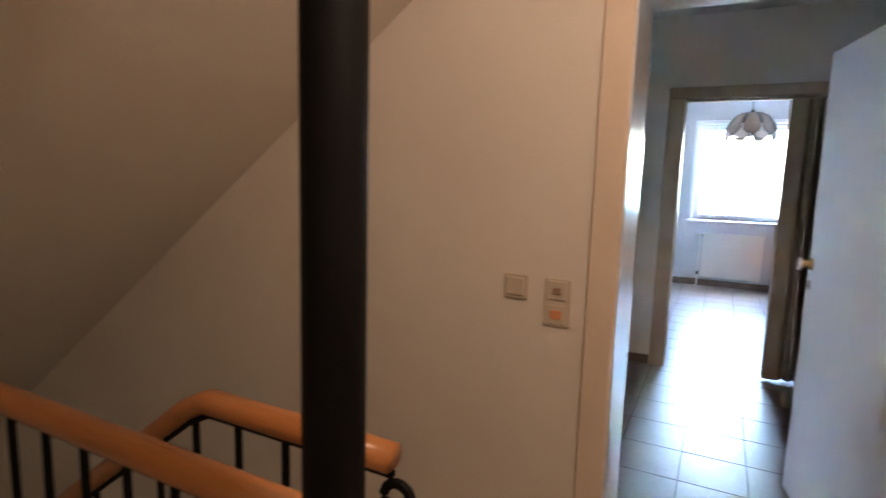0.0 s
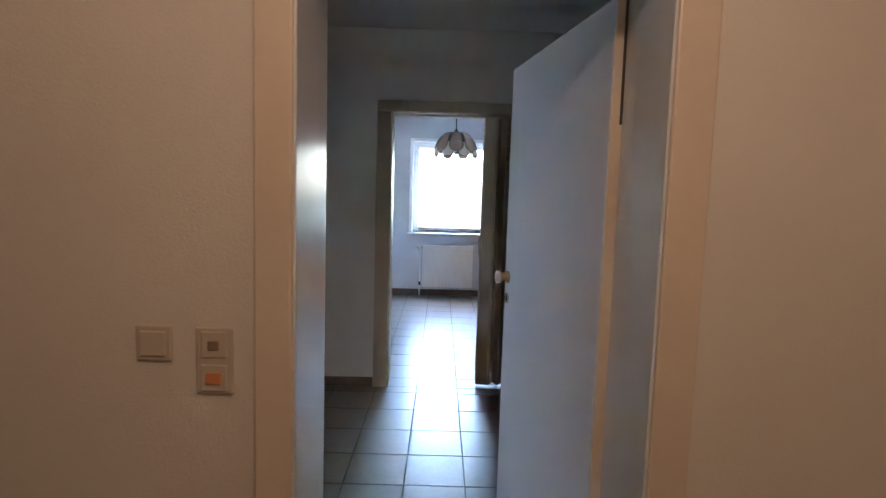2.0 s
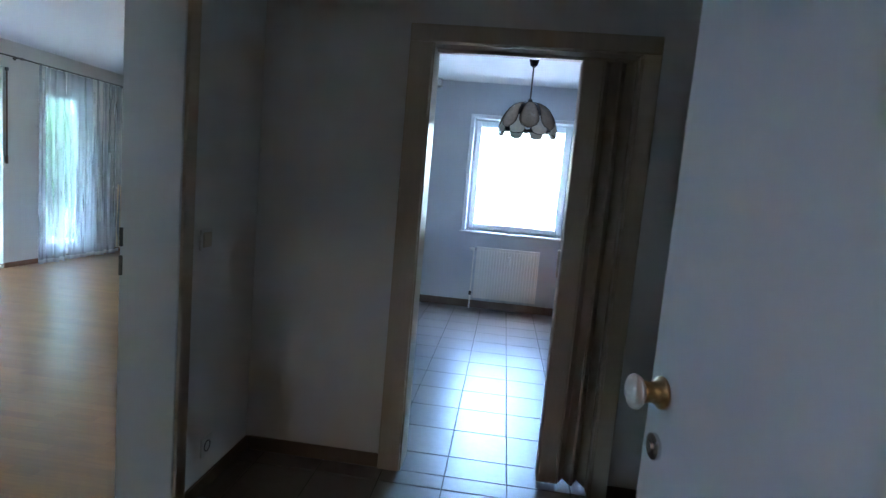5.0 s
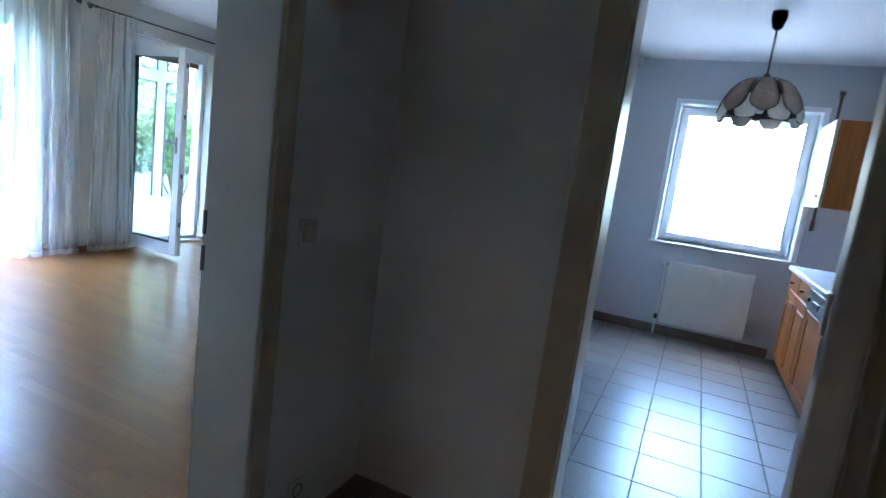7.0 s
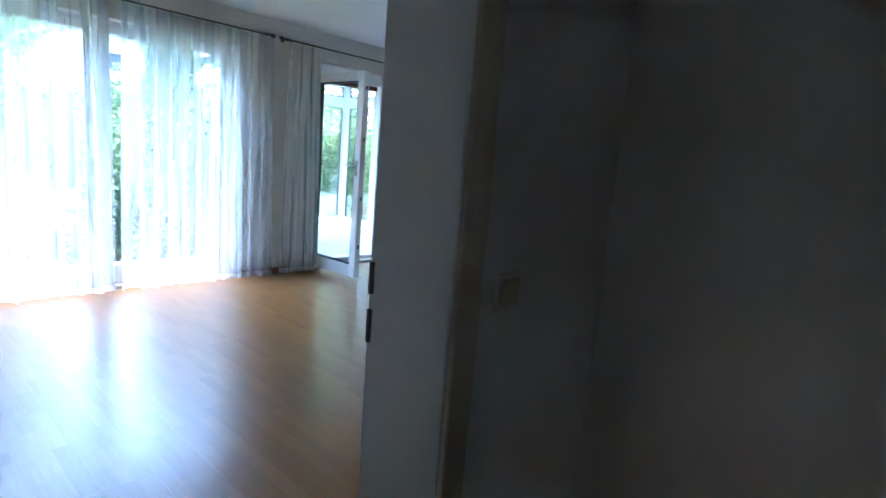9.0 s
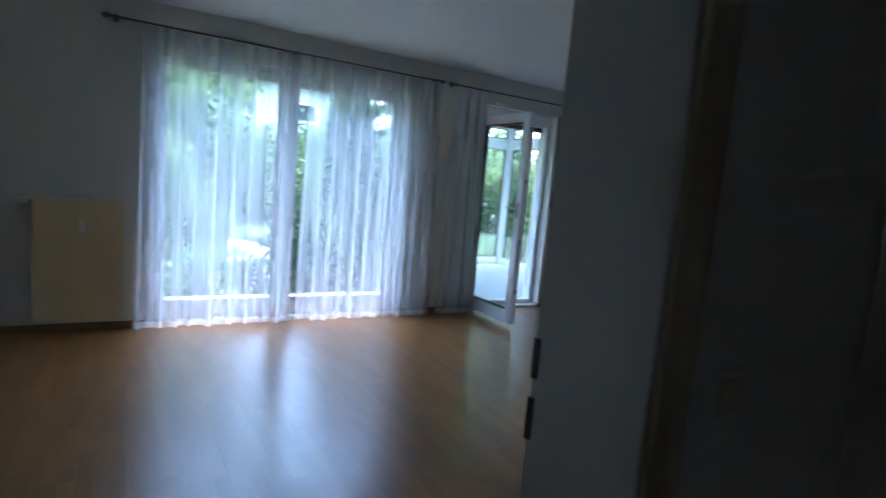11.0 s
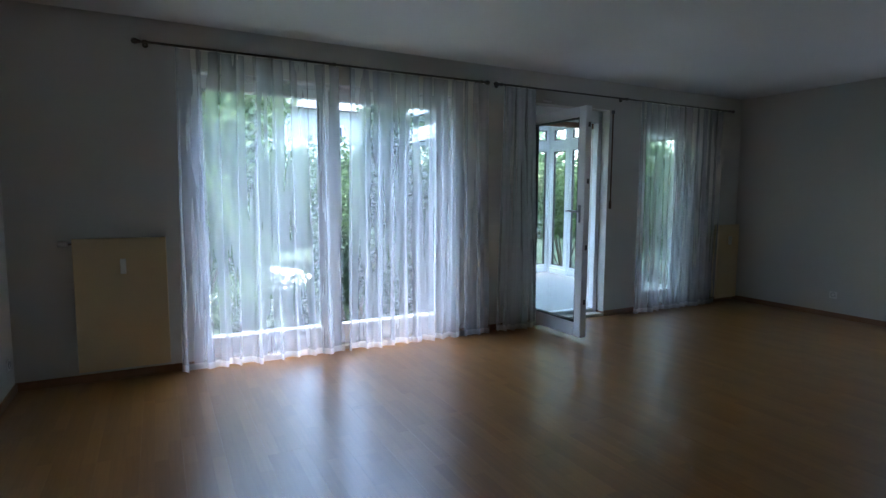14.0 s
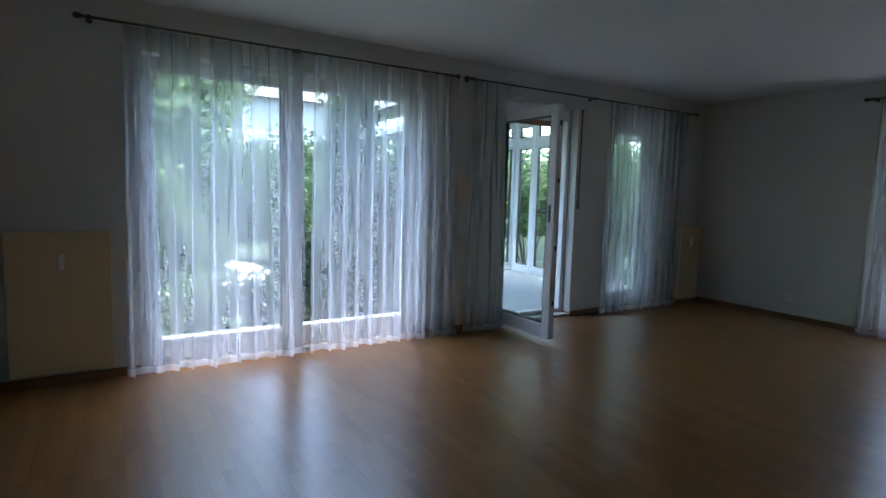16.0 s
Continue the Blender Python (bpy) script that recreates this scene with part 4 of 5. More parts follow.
dbm = B(FX + 0.006, FX + 0.018, 4.82, 5.30, 0.16, 0.64)
for c in ((4.766, 4.83, 0.108, 0.692), (5.29, 5.354, 0.108, 0.692), (4.83, 5.29, 0.63, 0.692), (4.83, 5.29, 0.108, 0.17)):
    box(dbm, FX, FX + 0.02, *c, bevel=0.004)
part("front_door", dbm, PINE, dwash)
part("plinth", B(FX + 0.06, 1.448, 4.765, 5.355, 0.004, 0.10), BASETILE, dwash)
base_unit("honey pine base cabinet with framed doors beside the dishwasher", 3.86, 4.76, True)
tagged(mesh_ob("worktop", B(FX - 0.025, 1.449, 3.86, 6.29, 0.855, 0.893, bevel=0.010, seg=3), WORKTOP), "continuous pale grey laminate worktop on the base cabinets", "worktop")
setting("trim", B(1.438, 1.45, 3.86, 6.56, 0.893, 1.38, bevel=0.002), SPLASH, "grey tiled splashback", "splashback")


def wall_unit(label, y0, y1, front):
    u = thing("wall_cabinet", label, "cabinet", "kitchen wall cabinets")
    part("carcass", B(FX + 0.02, 1.448, y0, y1, 1.39, 2.03, bevel=0.003), PINE, u)
    bm = B(FX + 0.004, FX + 0.018, y0 + 0.05, y1 - 0.05, 1.44, 1.98)
    for c in ((y0, y0 + 0.055, 1.385, 2.035), (y1 - 0.055, y1, 1.385, 2.035), (y0 + 0.055, y1 - 0.055, 1.98, 2.035), (y0 + 0.055, y1 - 0.055, 1.385, 1.44)):
        box(bm, FX - 0.004, FX + 0.02, *c, bevel=0.005)
    d = part("cabinet_door", bm, front, u)
    part("knob", lathe(bmesh.new(), [(0, 0), (0.007, 0), (0.007, 0.012), (0.015, 0.017), (0.016, 0.024), (0.010, 0.03), (0, 0.031)], 16, Matrix.Translation((FX - 0.004, y0 + 0.03, 1.47)) @ Matrix.Rotation(radians(-90), 4, "Y")), CREAMPLASTIC, d, smooth=True)
    return u


# Front paler than the pine carcass: window light is painted into it.
wall_unit("pine wall cabinet, its front coloured pale cream for the window light", 5.83, 6.40, LITPINE)

# mirror on the kitchen's side wall, near the window
mir = thing("wall_mirror", "tall framed mirror on the kitchen side wall", "mirror")
part("glass", B(-0.714, -0.708, 5.60, 6.50, 1.08, 2.02), MIRROR, mir)
for y0, y1, z0, z1 in ((5.58, 5.60, 1.06, 2.04), (6.50, 6.52, 1.06, 2.04), (5.60, 6.50, 1.06, 1.08), (5.60, 6.50, 2.02, 2.04)):
    part("frame", B(-0.72, -0.704, y0, y1, z0, z1, bevel=0.003), PVC, mir)
tagged(mesh_ob("vent_cover", B(-0.72, -0.64, 6.47, 6.57, 2.48, 2.569, bevel=0.012, seg=2), WHITEPLASTIC), "small white vent cover in the ceiling corner", "vent")


# ---- stairwell ----
def flight(name, label, x_top, z_top, n, y0, y1, material):
    """A stone flight that goes down towards -x, with its sloping underside."""
    tr, rs = 0.2416, 0.18
    bm = bmesh.new()
    up, x, z = [], x_top, z_top
    for k in range(n):
        up += [(x, z), (x, z - rs)] if k else [(x, z - rs)]
        if not k:
            up = [(x, z), (x, z - rs)]
        x, z = x - tr, z - rs
    up.append((x, z))
    low = [(x, z - 0.10), (x_top, z_top - rs - 0.10)]
    ring = up + low
    a = [bm.verts.new((px, y0, pz)) for px, pz in ring]
    b = [bm.verts.new((px, y1, pz)) for px, pz in ring]
    bm.faces.new(a)
    bm.faces.new(b)
    for i in range(len(ring)):
        j = (i + 1) % len(ring)
        bm.faces.new((a[i], a[j], b[j], b[i]))
    return setting(name, bm, material, label, "stairs")


flight("stairs_down", "grey stone stair flight going down", -0.90, 0.0, 10, -0.93, 0.050, TERRAZZO)
sf = bmesh.new()
ring = [(-3.9, -0.257), (-0.06, 2.604), (-0.06, 4.7), (-3.9, 4.7)]
sa, sb = [sf.verts.new((x, -1.02, z)) for x, z in ring], [sf.verts.new((x, 0.05, z)) for x, z in ring]
sf.faces.new(sa)
sf.faces.new(sb)
for i in range(4):
    sf.faces.new((sa[i], sa[(i + 1) % 4], sb[(i + 1) % 4], sb[i]))
setting("ceiling_stair_soffit", sf, STAIRPAINT, "cream plastered sloping underside of the flight above", "ceiling")

pole = thing("steel_pole", "black painted round steel pole on the landing", "pole", m=pose(-0.297, -1.12, 0))
part("shaft", rod(bmesh.new(), (0, 0, -0.004), (0, 0, 2.75), 0.039, 28), BLACKSTEEL, pole, smooth=True)
part("foot_plate", B(-0.07, 0.07, -0.07, 0.07, -0.004, 0.008, bevel=0.003), BLACKSTEEL, pole)


def handrail_bar(bm, pts):
    """A wide wooden rail with rounded shoulders swept through places."""
    prof = [(-0.030, -0.012), (-0.030, 0.008), (-0.022, 0.022), (-0.008, 0.028), (0.008, 0.028), (0.022, 0.022), (0.030, 0.008), (0.030, -0.012), (0.018, -0.022), (-0.018, -0.022)]
    pts = [Vector(p) for p in pts]
    rings = []
    for i, p in enumerate(pts):
        d = (pts[min(i + 1, len(pts) - 1)] - pts[max(i - 1, 0)]).normalized()
        s = d.cross(Vector((0, 0, 1))).normalized()
        v = s.cross(d)
        rings.append([bm.verts.new(p + s * a + v * b) for a, b in prof])
    for a, b in zip(rings, rings[1:]):
        for k in range(len(prof)):
            bm.faces.new((a[k], a[(k + 1) % len(prof)], b[(k + 1) % len(prof)], b[k]))
    bm.faces.new(rings[0])
    bm.faces.new(rings[-1])
    return bm


def railing(label, y, xs, line, z_of, scroll):
    r = thing("stair_railing", label, "railing", "stair railings", m=pose(-0.02, 0, -0.03))
    part("handrail", handrail_bar(bmesh.new(), line), RAILWOOD, r, "varnished orange beech handrail", smooth=True)
    part("top_bar", tube(bmesh.new(), [(a, b, c - 0.030) for a, b, c in line], 0.009, 8), BLACKSTEEL, r)
    for x in xs:
        part("baluster", rod(bmesh.new(), (x, y, z_of(x) - 0.90), (x, y, z_of(x) - 0.03), 0.0085, 10), BLACKSTEEL, r)
    if scroll:
        x, zz = scroll
        part("scroll", tube(bmesh.new(), [(x + 0.012 + 0.030 * math.cos(a), y, zz - 0.075 + 0.032 * math.sin(a)) for a in [i * 0.42 for i in range(15)]], 0.010, 8), BLACKSTEEL, r, "black iron scroll")
    return r


down = lambda x: 0.92 if x > -0.88 else 0.92 - 0.745 * (-0.88 - x)
railing("black steel railing with an orange handrail along the stairs", -0.825, [-0.50 - 0.135 * k for k in range(15)],
        [(-0.375, -0.822, 0.915), (-0.50, -0.825, 0.92), (-0.70, -0.825, 0.92), (-0.86, -0.825, 0.92), (-0.93, -0.825, 0.885), (-1.10, -0.825, 0.756), (-1.8, -0.825, 0.235), (-2.5, -0.825, -0.287)], down, (-0.375, 0.915))
railing("black steel railing with an orange handrail beside the pole", -1.04, [-0.42 - 0.135 * k for k in range(9)],
        [(-0.335, -1.04, 0.92), (-0.6, -1.04, 0.92), (-1.0, -1.04, 0.92), (-1.3, -1.04, 0.92), (-1.62, -1.04, 0.92)], lambda x: 0.92, None)
setting("floor_stair_edge", B(-1.7, -0.90, -2.7, -0.93, -0.2, -0.004, bevel=0.004), TERRAZZO, "grey stone stair landing edge", "floor")
cl = thing("ceiling_light", "round glass ceiling light on the stair landing", "lamp", m=pose(0.25, -1.20, 0))
part("base", lathe(bmesh.new(), [(0, TOP), (0.10, TOP), (0.10, 2.545), (0.06, 2.535), (0, 2.535)], 28), WHITEPLASTIC, cl)
gs = part("shade", lathe(bmesh.new(), [(0.10, 2.545), (0.14, 2.50), (0.155, 2.42), (0.14, 2.33), (0.10, 2.27), (0.05, 2.25), (0, 2.245)], 28), GLASS, cl, smooth=True)
gs.visible_shadow = False


# ---- conservatory beyond the balcony door ----
cons = thing("conservatory", "white framed glass conservatory with a pale slab floor", "conservatory")
CX0, CX1, CY0, CY1 = -8.75, -5.775, 4.87, 7.70
part("slab", B(CX0 - 0.1, CX1, CY0 - 0.1, CY1 + 0.1, -0.20, -0.02, bevel=0.01), CONCRETE, cons, "pale grey slab floor")
part("ceiling_panel", B(CX0, CX1, CY0, CY1, 2.62, 2.655), PVC, cons)
part("roof_deck", B(CX0 - 0.05, CX1, CY0 - 0.05, CY1 + 0.05, 2.657, 2.74, bevel=0.01), ROOFTILE, cons)


def glazed(axis, c, us):
    """A glazed side: sill rail, transom, head, posts at the places given, sashes and panes."""
    bx = (lambda u, v, z, q, d=0.035, **k: B(c - d, c + d, u, v, z, q, **k)) if axis == "x" else (lambda u, v, z, q, d=0.035, **k: B(u, v, c - d, c + d, z, q, **k))
    part("sill_rail", bx(us[0], us[-1], -0.02, 0.07, bevel=0.006), PVC, cons)
    part("transom", bx(us[0], us[-1], 2.16, 2.25, bevel=0.006), PVC, cons)
    part("head_rail", bx(us[0], us[-1], 2.53, 2.62, bevel=0.006), PVC, cons)
    for k, u in enumerate(us):
        part("post", bx(u - 0.035, u + 0.035, -0.02, 2.62, d=0.040, bevel=0.006), PVC, cons)
        if k < len(us) - 1:
            a, b = u + 0.035, us[k + 1] - 0.035
            for z0, z1 in ((0.07, 2.16), (2.25, 2.53)):
                for q0, q1 in ((a, a + 0.05), (b - 0.05, b)):
                    part("sash", bx(q0, q1, z0, z1, d=0.028, bevel=0.006), PVC, cons)
                for s0, s1 in ((z0, z0 + 0.05), (z1 - 0.05, z1)):
                    part("sash", bx(a + 0.05, b - 0.05, s0, s1, d=0.028, bevel=0.006), PVC, cons)
                for q0, q1 in ((a + 0.05, a + 0.062), (b - 0.062, b - 0.05)):
                    part("gasket", bx(q0, q1, z0 + 0.05, z1 - 0.05, d=0.020), GASKET, cons)
                for s0, s1 in ((z0 + 0.05, z0 + 0.062), (z1 - 0.062, z1 - 0.05)):
                    part("gasket", bx(a + 0.062, b - 0.062, s0, s1, d=0.020), GASKET, cons)
                g = part("pane", bx(a + 0.05, b - 0.05, z0 + 0.05, z1 - 0.05, d=0.006), GLASS, cons)
                g.visible_shadow = False


glazed("x", CX0, [CY0, 5.81, 6.75, CY1])
glazed("y", CY0, [CX0 + 0.06, CX1 - 0.06])
glazed("y", CY1, [CX0 + 0.06, -8.21, -7.02, CX1 - 0.06])

# ---- garden ----
gm = bmesh.new()
xs, ys = [-400, -5.78, 2.1, 400], [-400, -2.9, 8.46, 400]
gv = {(i, j): gm.verts.new((xs[i], ys[j], -0.22)) for i in range(4) for j in range(4)}
for i in range(3):
    for j in range(3):
        if (i, j) != (1, 1):
            gm.faces.new((gv[i, j], gv[i + 1, j], gv[i + 1, j + 1], gv[i, j + 1]))
setting("ground", gm, LAWN, "green lawn around the house", "ground")
# Unseen slab, added so light bounced into the kitchen is not lawn green.
setting("pavement", B(-4.0, 12.0, 8.5, 30.0, -0.215, -0.19, bevel=0.004), CONCRETE, "unseen pale slab added to keep green bounce out of the kitchen", "pavement")
path_line = [(-8.75, 0.6), (-8.85, 1.5), (-9.0, 2.4), (-9.25, 3.0), (-9.7, 3.4), (-10.4, 3.62), (-11.2, 3.55), (-12.0, 3.2)]
gk = bmesh.new()
side = []
for i, (px, py) in enumerate(path_line):
    qx, qy = path_line[min(i + 1, len(path_line) - 1)]
    ox, oy = path_line[max(i - 1, 0)]
    d = Vector((qx - ox, qy - oy, 0)).normalized()
    n = Vector((-d.y, d.x, 0)) * (0.07 + 0.030 * i)
    side.append([gk.verts.new(Vector((px, py, z)) + s * n) for z in (-0.22, -0.06) for s in (-1, 1)])
for (a, b, c, d), (e, f, g, h) in zip(side, side[1:]):
    for q in ((a, e, g, c), (c, g, h, d), (d, h, f, b)):
        gk.faces.new(q)
setting("pavement_garden", gk, GRAVEL, "curved pale stone path through the garden bed", "path")


def leaves(bm_verts, bm_faces, rnd, centre, radius, n, size, squash=1.0):
    """Small leaf quads, scattered through a rough-edged clump."""
    d = rnd.normal(size=(n, 3))
    d /= np.linalg.norm(d, axis=1, keepdims=True)
    r = radius * (0.35 + 0.65 * rnd.random(n) ** 0.5) * (1 + 0.25 * np.sin(5 * d[:, 0] + 3 * d[:, 2]))
    p = np.array(centre) + d * r[:, None] * np.array([1, 1, squash])
    u = rnd.normal(size=(n, 3))
    u /= np.linalg.norm(u, axis=1, keepdims=True)
    v = np.cross(u, rnd.normal(size=(n, 3)))
    v /= np.linalg.norm(v, axis=1, keepdims=True)
    s = (size * (0.6 + 0.8 * rnd.random(n)))[:, None]
    k = len(bm_verts)
    quad = np.stack((p - u * s, p + v * s * 0.45, p + u * s, p - v * s * 0.45), axis=1).reshape(-1, 3)
    bm_verts += quad.tolist()
    bm_faces += [(k + 4 * i, k + 4 * i + 1, k + 4 * i + 2, k + 4 * i + 3) for i in range(n)]


def leaf_part(name, verts, faces, material, parent=None):
    me = bpy.data.meshes.new(name)
    me.from_pydata(verts, [], faces)
    me.materials.append(material)
    ob = new(name, me)
    if parent:
        ob.parent = parent
    return ob


def bush(label, x, y, h, r, n, seed, material, size=0.05):
    rnd = np.random.default_rng(seed)
    b = thing("bush", label, "bush", m=None)
    vs, fs = [], []
    stems = bmesh.new()
    for k in range(9):
        a, rr = rnd.uniform(0, 6.28), r * rnd.uniform(0.1, 0.75)
        zz = h * rnd.uniform(0.25, 0.85)
        c = (x + rr * math.cos(a), y + rr * math.sin(a), zz)
        rod(stems, (x + 0.1 * math.cos(a), y + 0.1 * math.sin(a), -0.24), c, 0.02, 6, 0.006)
        leaves(vs, fs, rnd, c, r * rnd.uniform(0.35, 0.55), n // 9, size, 1.1)
    part("stems", stems, BARK, b)
    leaf_part("foliage", vs, fs, material, b)
    return b


def tree(label, x, y, h, r, n, seed, material, size=0.09):
    rnd = np.random.default_rng(seed)
    t = thing("tree", label, "tree")
    tb = bmesh.new()
    vs, fs = [], []
    rod(tb, (x, y, -0.26), (x + 0.15, y + 0.1, h * 0.62), 0.17, 10, 0.07)
    for k in range(13):
        a = k * 2.4 + rnd.uniform(-0.4, 0.4)
        z0 = h * rnd.uniform(0.22, 0.55)
        rr = r * rnd.uniform(0.35, 0.9)
        z1 = h * rnd.uniform(0.38, 0.95)
        c = (x + rr * math.cos(a), y + rr * math.sin(a), z1)
        rod(tb, (x + 0.05, y + 0.05, z0), c, 0.055, 7, 0.012)
        leaves(vs, fs, rnd, c, r * rnd.uniform(0.32, 0.52), n // 13, size, 0.85)
    part("trunk", tb, BARK, t)
    leaf_part("crown", vs, fs, material, t)
    return t


def yew(label, x, y, h, r, n, seed, material, size):
    """A tall dense shrub: one leaning stem with clumps all the way up, narrowing to the top."""
    rnd = np.random.default_rng(seed)
    b = thing("bush", label, "bush")
    stems, vs, fs = bmesh.new(), [], []
    rod(stems, (x, y, -0.24), (x + 0.05, y, h * 0.9), 0.045, 8, 0.01)
    for k in range(30):
        f = (k + 0.5) / 30
        a = k * 2.4 + rnd.uniform(-0.4, 0.4)
        rr = r * (1.0 - 0.55 * f) * rnd.uniform(0.3, 0.8)
        c = (x + rr * math.cos(a), y + rr * math.sin(a), -0.1 + h * f)
        rod(stems, (x, y, max(-0.2, c[2] - 0.25)), c, 0.012, 5, 0.004)
        leaves(vs, fs, rnd, c, r * rnd.uniform(0.30, 0.48), n // 30, size, 1.2)
    part("stems", stems, BARK, b)
    leaf_part("foliage", vs, fs, material, b)
    return b


yew("tall dense dark green yew shrub near the terrace", -7.60, 4.16, 2.55, 0.58, 15000, 11, LEAFDARK, 0.040)
yew("dark green yew shrub leaning on the conservatory", -7.35, 4.55, 1.55, 0.42, 6500, 18, LEAFDARK, 0.038)
bush("low dark green shrub beside the conservatory", -7.2, 3.55, 0.85, 0.42, 3600, 12, LEAFDARK, 0.042)
bush("light green leafy shrub in the garden bed", -10.9, 2.2, 2.1, 0.95, 7000, 13, LEAFLIGHT, 0.058)
bush("round green shrub behind the curved path", -12.4, 4.4, 1.7, 1.1, 6500, 19, LEAFMID, 0.060)
bush("low green shrub at the terrace edge", -10.4, 2.75, 0.6, 0.5, 3200, 14, LEAFMID, 0.045)
for q, (bx_, by_) in enumerate(((-7.2, 1.5), (-7.3, 2.3), (-7.2, 3.0), (-7.6, 0.7))):
    bush("low spreading green ground cover shrub", bx_, by_, 0.24, 0.50, 2600, 40 + q, LEAFMID if q % 2 else LEAFDARK, 0.036)
bush("light green shrub behind the conservatory", -10.3, 9.4, 2.8, 1.3, 9000, 15, LEAFLIGHT, 0.058)
bush("green shrub beyond the conservatory", -8.2, 9.9, 2.6, 1.2, 9000, 16, LEAFMID, 0.055)
bush("green shrub beyond the far window", -11.0, 7.6, 2.5, 1.1, 9000, 17, LEAFMID, 0.055)
tree("light green deciduous tree in the garden bed", -13.4, 2.3, 5.6, 1.9, 17000, 21, LEAFLIGHT, 0.085)
tree("tall light green deciduous tree at the garden's edge", -17.5, -0.5, 8.5, 3.3, 34000, 26, LEAFMID, 0.075)
tree("tall green deciduous tree behind the conservatory", -12.0, 13.6, 9.0, 3.6, 34000, 22, LEAFMID, 0.075)
tree("slender green tree at the garden's end", -19.0, 12.3, 9.5, 3.2, 26000, 23, LEAFMID, 0.085)
tree("green deciduous tree outside the kitchen", 3.6, 19.0, 8.5, 3.2, 12000, 24, LEAFLIGHT, 0.10)
tree("tall green tree beside the path", -16.0, -5.0, 9.0, 3.5, 20000, 25, LEAFLIGHT, 0.09)
hv, hf = [], []
hr = np.random.default_rng(31)
for k in range(330):
    along = hr.uniform(-20, 34) if k % 2 else hr.uniform(3, 24)
    if along < 20:
        c = (-20.5 + 3.5 * hr.random(), along, 0.1 + 2.0 * hr.random())
    else:
        c = (-21 + (along - 20) * 1.05, 19.5 + 2.5 * hr.random(), 0.2 + 2.5 * hr.random())
    leaves(hv, hf, hr, c, 1.3, 520, 0.095, 1.0)
gv_, gf_ = [], []
for k in range(150):
    c = (hr.uniform(-12.5, -6.4), hr.uniform(-3.0, 4.4), -0.18)
    if not (-12.0 < c[0] < -8.6 and 0.4 < c[1] < 4.2):
        leaves(gv_, gf_, hr, c, 0.34, 130, 0.042, 0.40)
tagged(leaf_part("ground_cover", gv_, gf_, LEAFMID), "dense low green ground cover plants", "plants", kind="stuff")
tagged(leaf_part("far_hedge", hv, hf, LEAFMID), "distant band of green trees and hedges", "hedge", kind="stuff")


def house(label, x, y, w, d, h, rz):
    """A far two-storey house with a tiled roof and framed windows."""
    o = thing("house", label, "house", m=pose(x, y, -0.22, 0, 0, rz))
    part("wall", B(-w / 2, w / 2, -d / 2, d / 2, 0, h), RENDERWHITE, o)
    bm = bmesh.new()
    e = 0.4
    pr = [(-d / 2 - e, h - 0.1), (0, h + 0.42 * d), (d / 2 + e, h - 0.1)]
    a = [bm.verts.new((-w / 2 - e, py, pz)) for py, pz in pr]
    b = [bm.verts.new((w / 2 + e, py, pz)) for py, pz in pr]
    for f in ((a[0], a[1], b[1], b[0]), (a[1], a[2], b[2], b[1]), (a[2], a[0], b[0], b[2]), tuple(a), tuple(b)):
        bm.faces.new(f)
    roof = part("roof", bm, ROOFTILE, o)
    part("chimney", B(w * 0.2, w * 0.2 + 0.6, -0.3, 0.3, h + 0.25 * d, h + 0.55 * d, bevel=0.02), BROWNWOOD, roof)
    for s in (-1, 1):
        for z in (0.9, 3.5):
            if z + 1.4 > h:
                continue
            for k in range(3):
                xx = -w / 2 + w * (k + 0.5) / 3
                wn_ = part("window", B(xx - 0.6, xx + 0.6, s * d / 2 - 0.04, s * d / 2 + 0.04, z, z + 1.35, bevel=0.02), PVC, o)
                part("pane", B(xx - 0.5, xx + 0.5, s * d / 2 - 0.06, s * d / 2 + 0.06, z + 0.1, z + 1.25), DARKGLASS, wn_)
    for z in (0.3, 2.9):
        bal = part("balcony", B(-w * 0.46, w * 0.46, -d / 2 - 1.1, -d / 2, z - 0.12, z, bevel=0.01), RENDERWHITE, o)
        for k in range(5):
            part("slat", B(-w * 0.46, w * 0.46, -d / 2 - 1.1, -d / 2 - 1.06, z + 0.12 + 0.19 * k, z + 0.25 + 0.19 * k, bevel=0.01), PVC, bal)
    return o


house("pale grey rendered house with slatted balconies behind the trees", -30.0, 8.9, 8.0, 7.0, 5.6, 90)


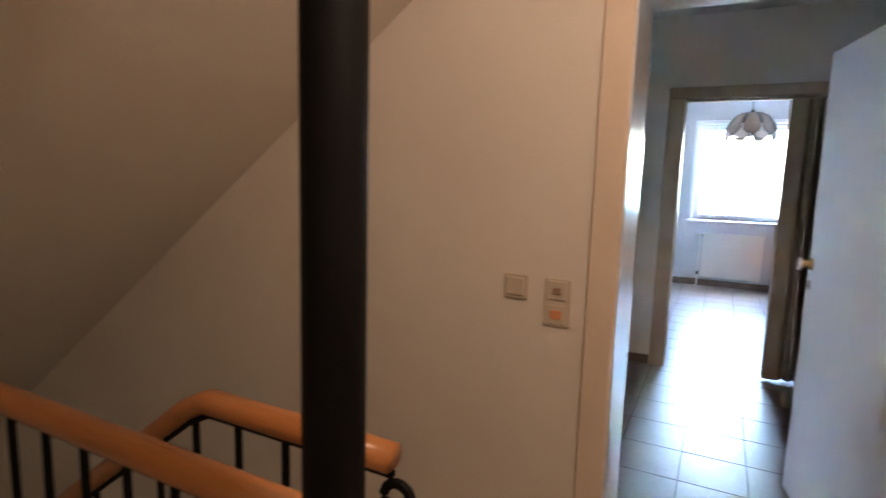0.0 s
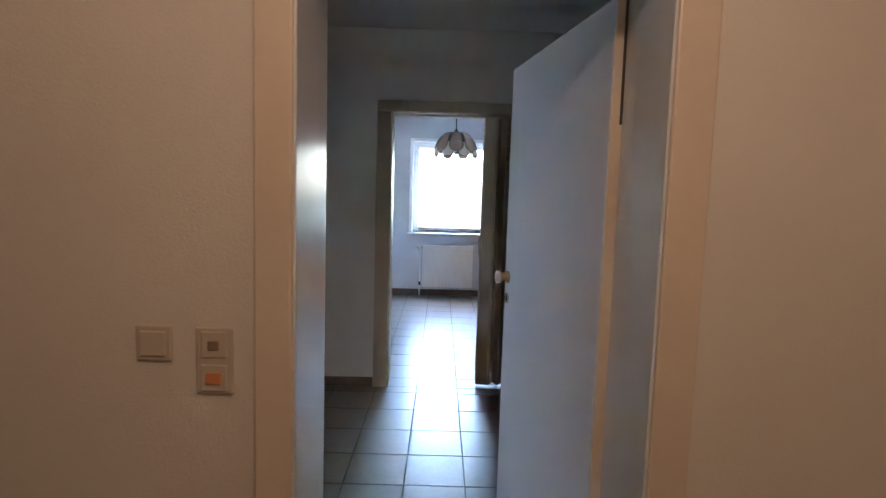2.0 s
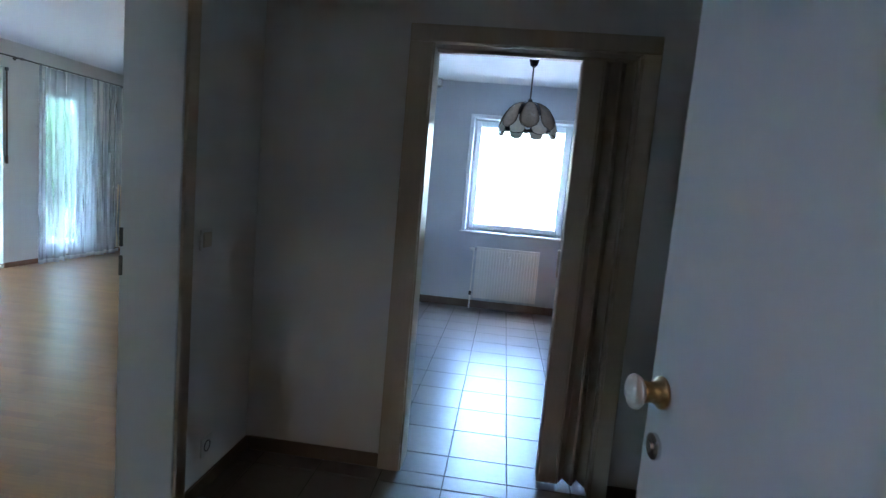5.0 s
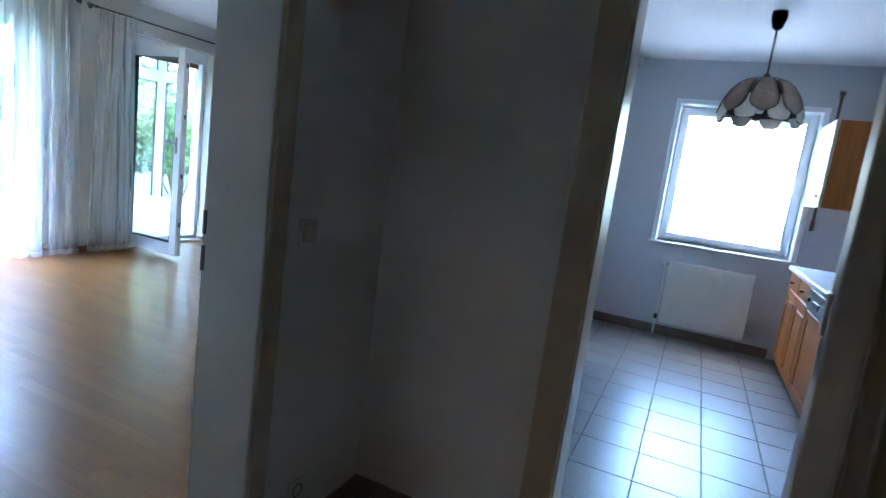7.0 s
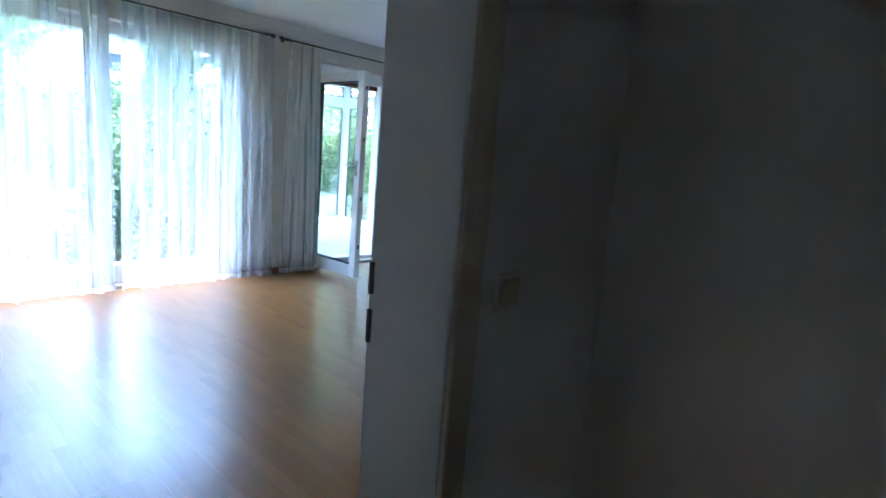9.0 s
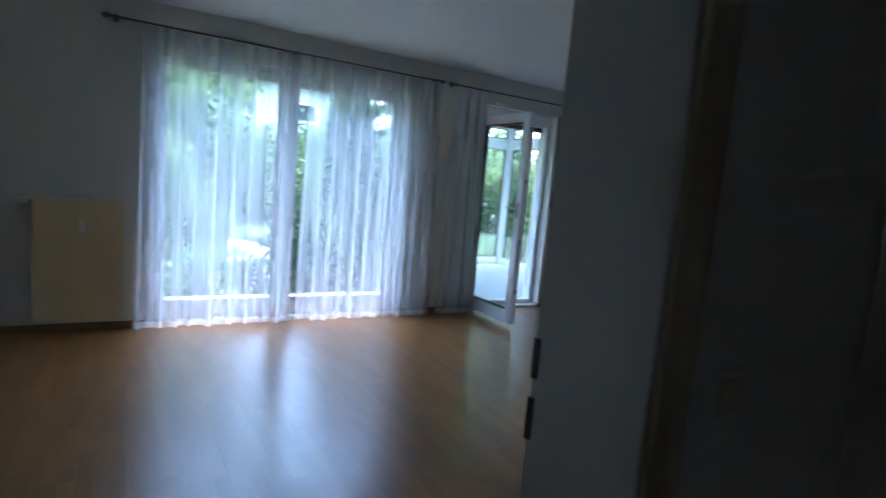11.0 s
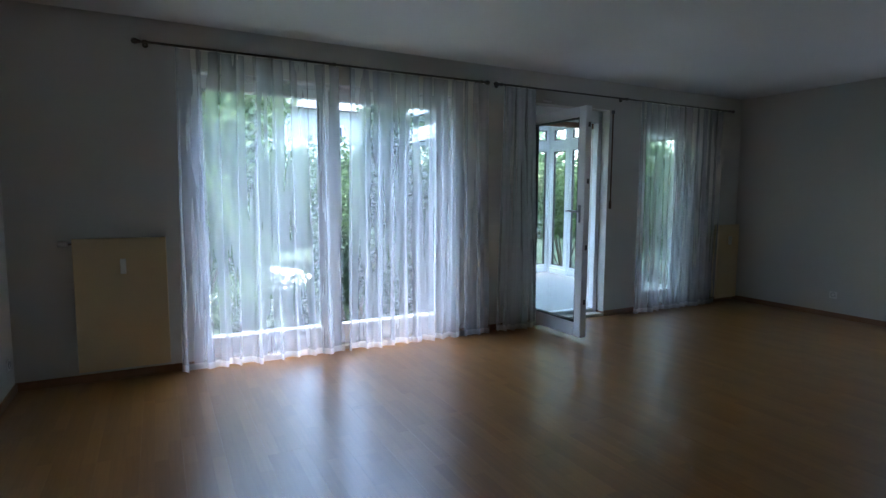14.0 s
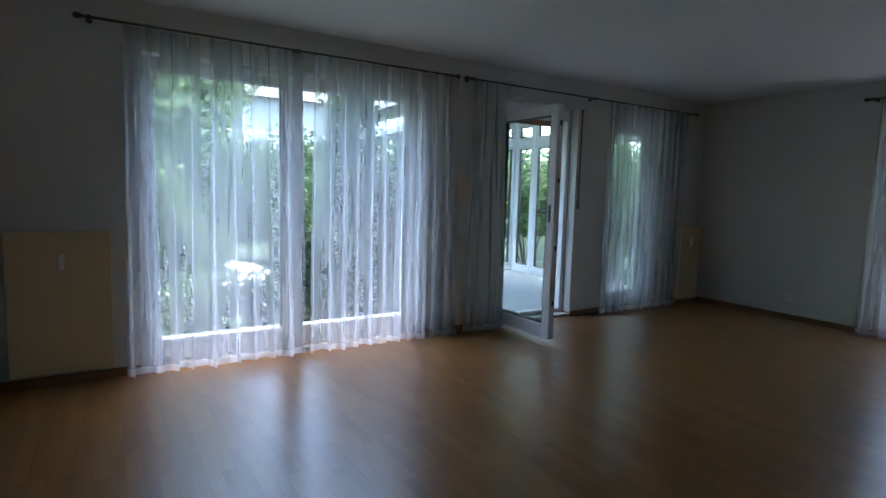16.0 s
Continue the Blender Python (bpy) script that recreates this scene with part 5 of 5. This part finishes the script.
# ---- floor pieces, laid last ----
def piece_mesh(name, w, d, h, material, bevel):
    me = mesh_ob(name, B(0, w, 0, d, -h, 0, bevel=bevel), material)
    data = me.data
    bpy.data.objects.remove(me)
    return data


def lay(data, name, parent, x, y, z=0.0):
    ob = new(name, data)
    ob.parent = parent
    ob.location = (x, y, z)


BW, BL = 0.193, 1.285
full_plank = piece_mesh("plank", BL - 0.0005, BW - 0.0004, 0.012, LAMINATE, 0.0)
cuts = {}
row, y = 0, YS
while y < YN - 0.01:
    w = min(BW, YN - y)
    x = XW - (0.0, 0.43, 0.86, 0.21, 0.64)[row % 5]
    while x < XE:
        a, b = max(x, XW), min(x + BL, XE)
        if b - a > 0.03:
            if abs(b - a - BL) < 1e-6 and abs(w - BW) < 1e-6:
                lay(full_plank, "plank", floor_living, a, y)
            else:
                key = (round(b - a, 3), round(w, 3))
                if key not in cuts:
                    cuts[key] = piece_mesh("plank", b - a - 0.0005, w - 0.0004, 0.012, LAMINATE, 0.0)
                lay(cuts[key], "plank", floor_living, a, y)
        x += BL
    y += BW
    row += 1
lay(piece_mesh("plank", 0.216, 1.03, 0.012, LAMINATE, 0.001), "plank", floor_living, -1.179, 1.077, -0.002)

TX, TY = 0.299, 0.3155
tcuts = {}
for fl, x0, x1, y0, y1 in ((floor_hall, -0.97, 1.25, 0.345, 2.745), (floor_kitchen, -0.72, 1.45, 2.745, 6.57)):
    i0 = math.floor((x0 - 0.030) / TX)
    j0 = math.floor((y0 - 2.942) / TY)
    for i in range(i0, i0 + 10):
        for j in range(j0, j0 + 15):
            a, b = max(x0, 0.030 + i * TX), min(x1, 0.030 + (i + 1) * TX)
            c, d = max(y0, 2.942 + j * TY), min(y1, 2.942 + (j + 1) * TY)
            if b - a < 0.015 or d - c < 0.015:
                continue
            key = (round(b - a, 3), round(d - c, 3))
            if key not in tcuts:
                tcuts[key] = piece_mesh("tile", b - a - 0.005, d - c - 0.005, 0.006, TILE, 0.0016)
            lay(tcuts[key], "tile", fl, a + 0.0025, c + 0.0025)
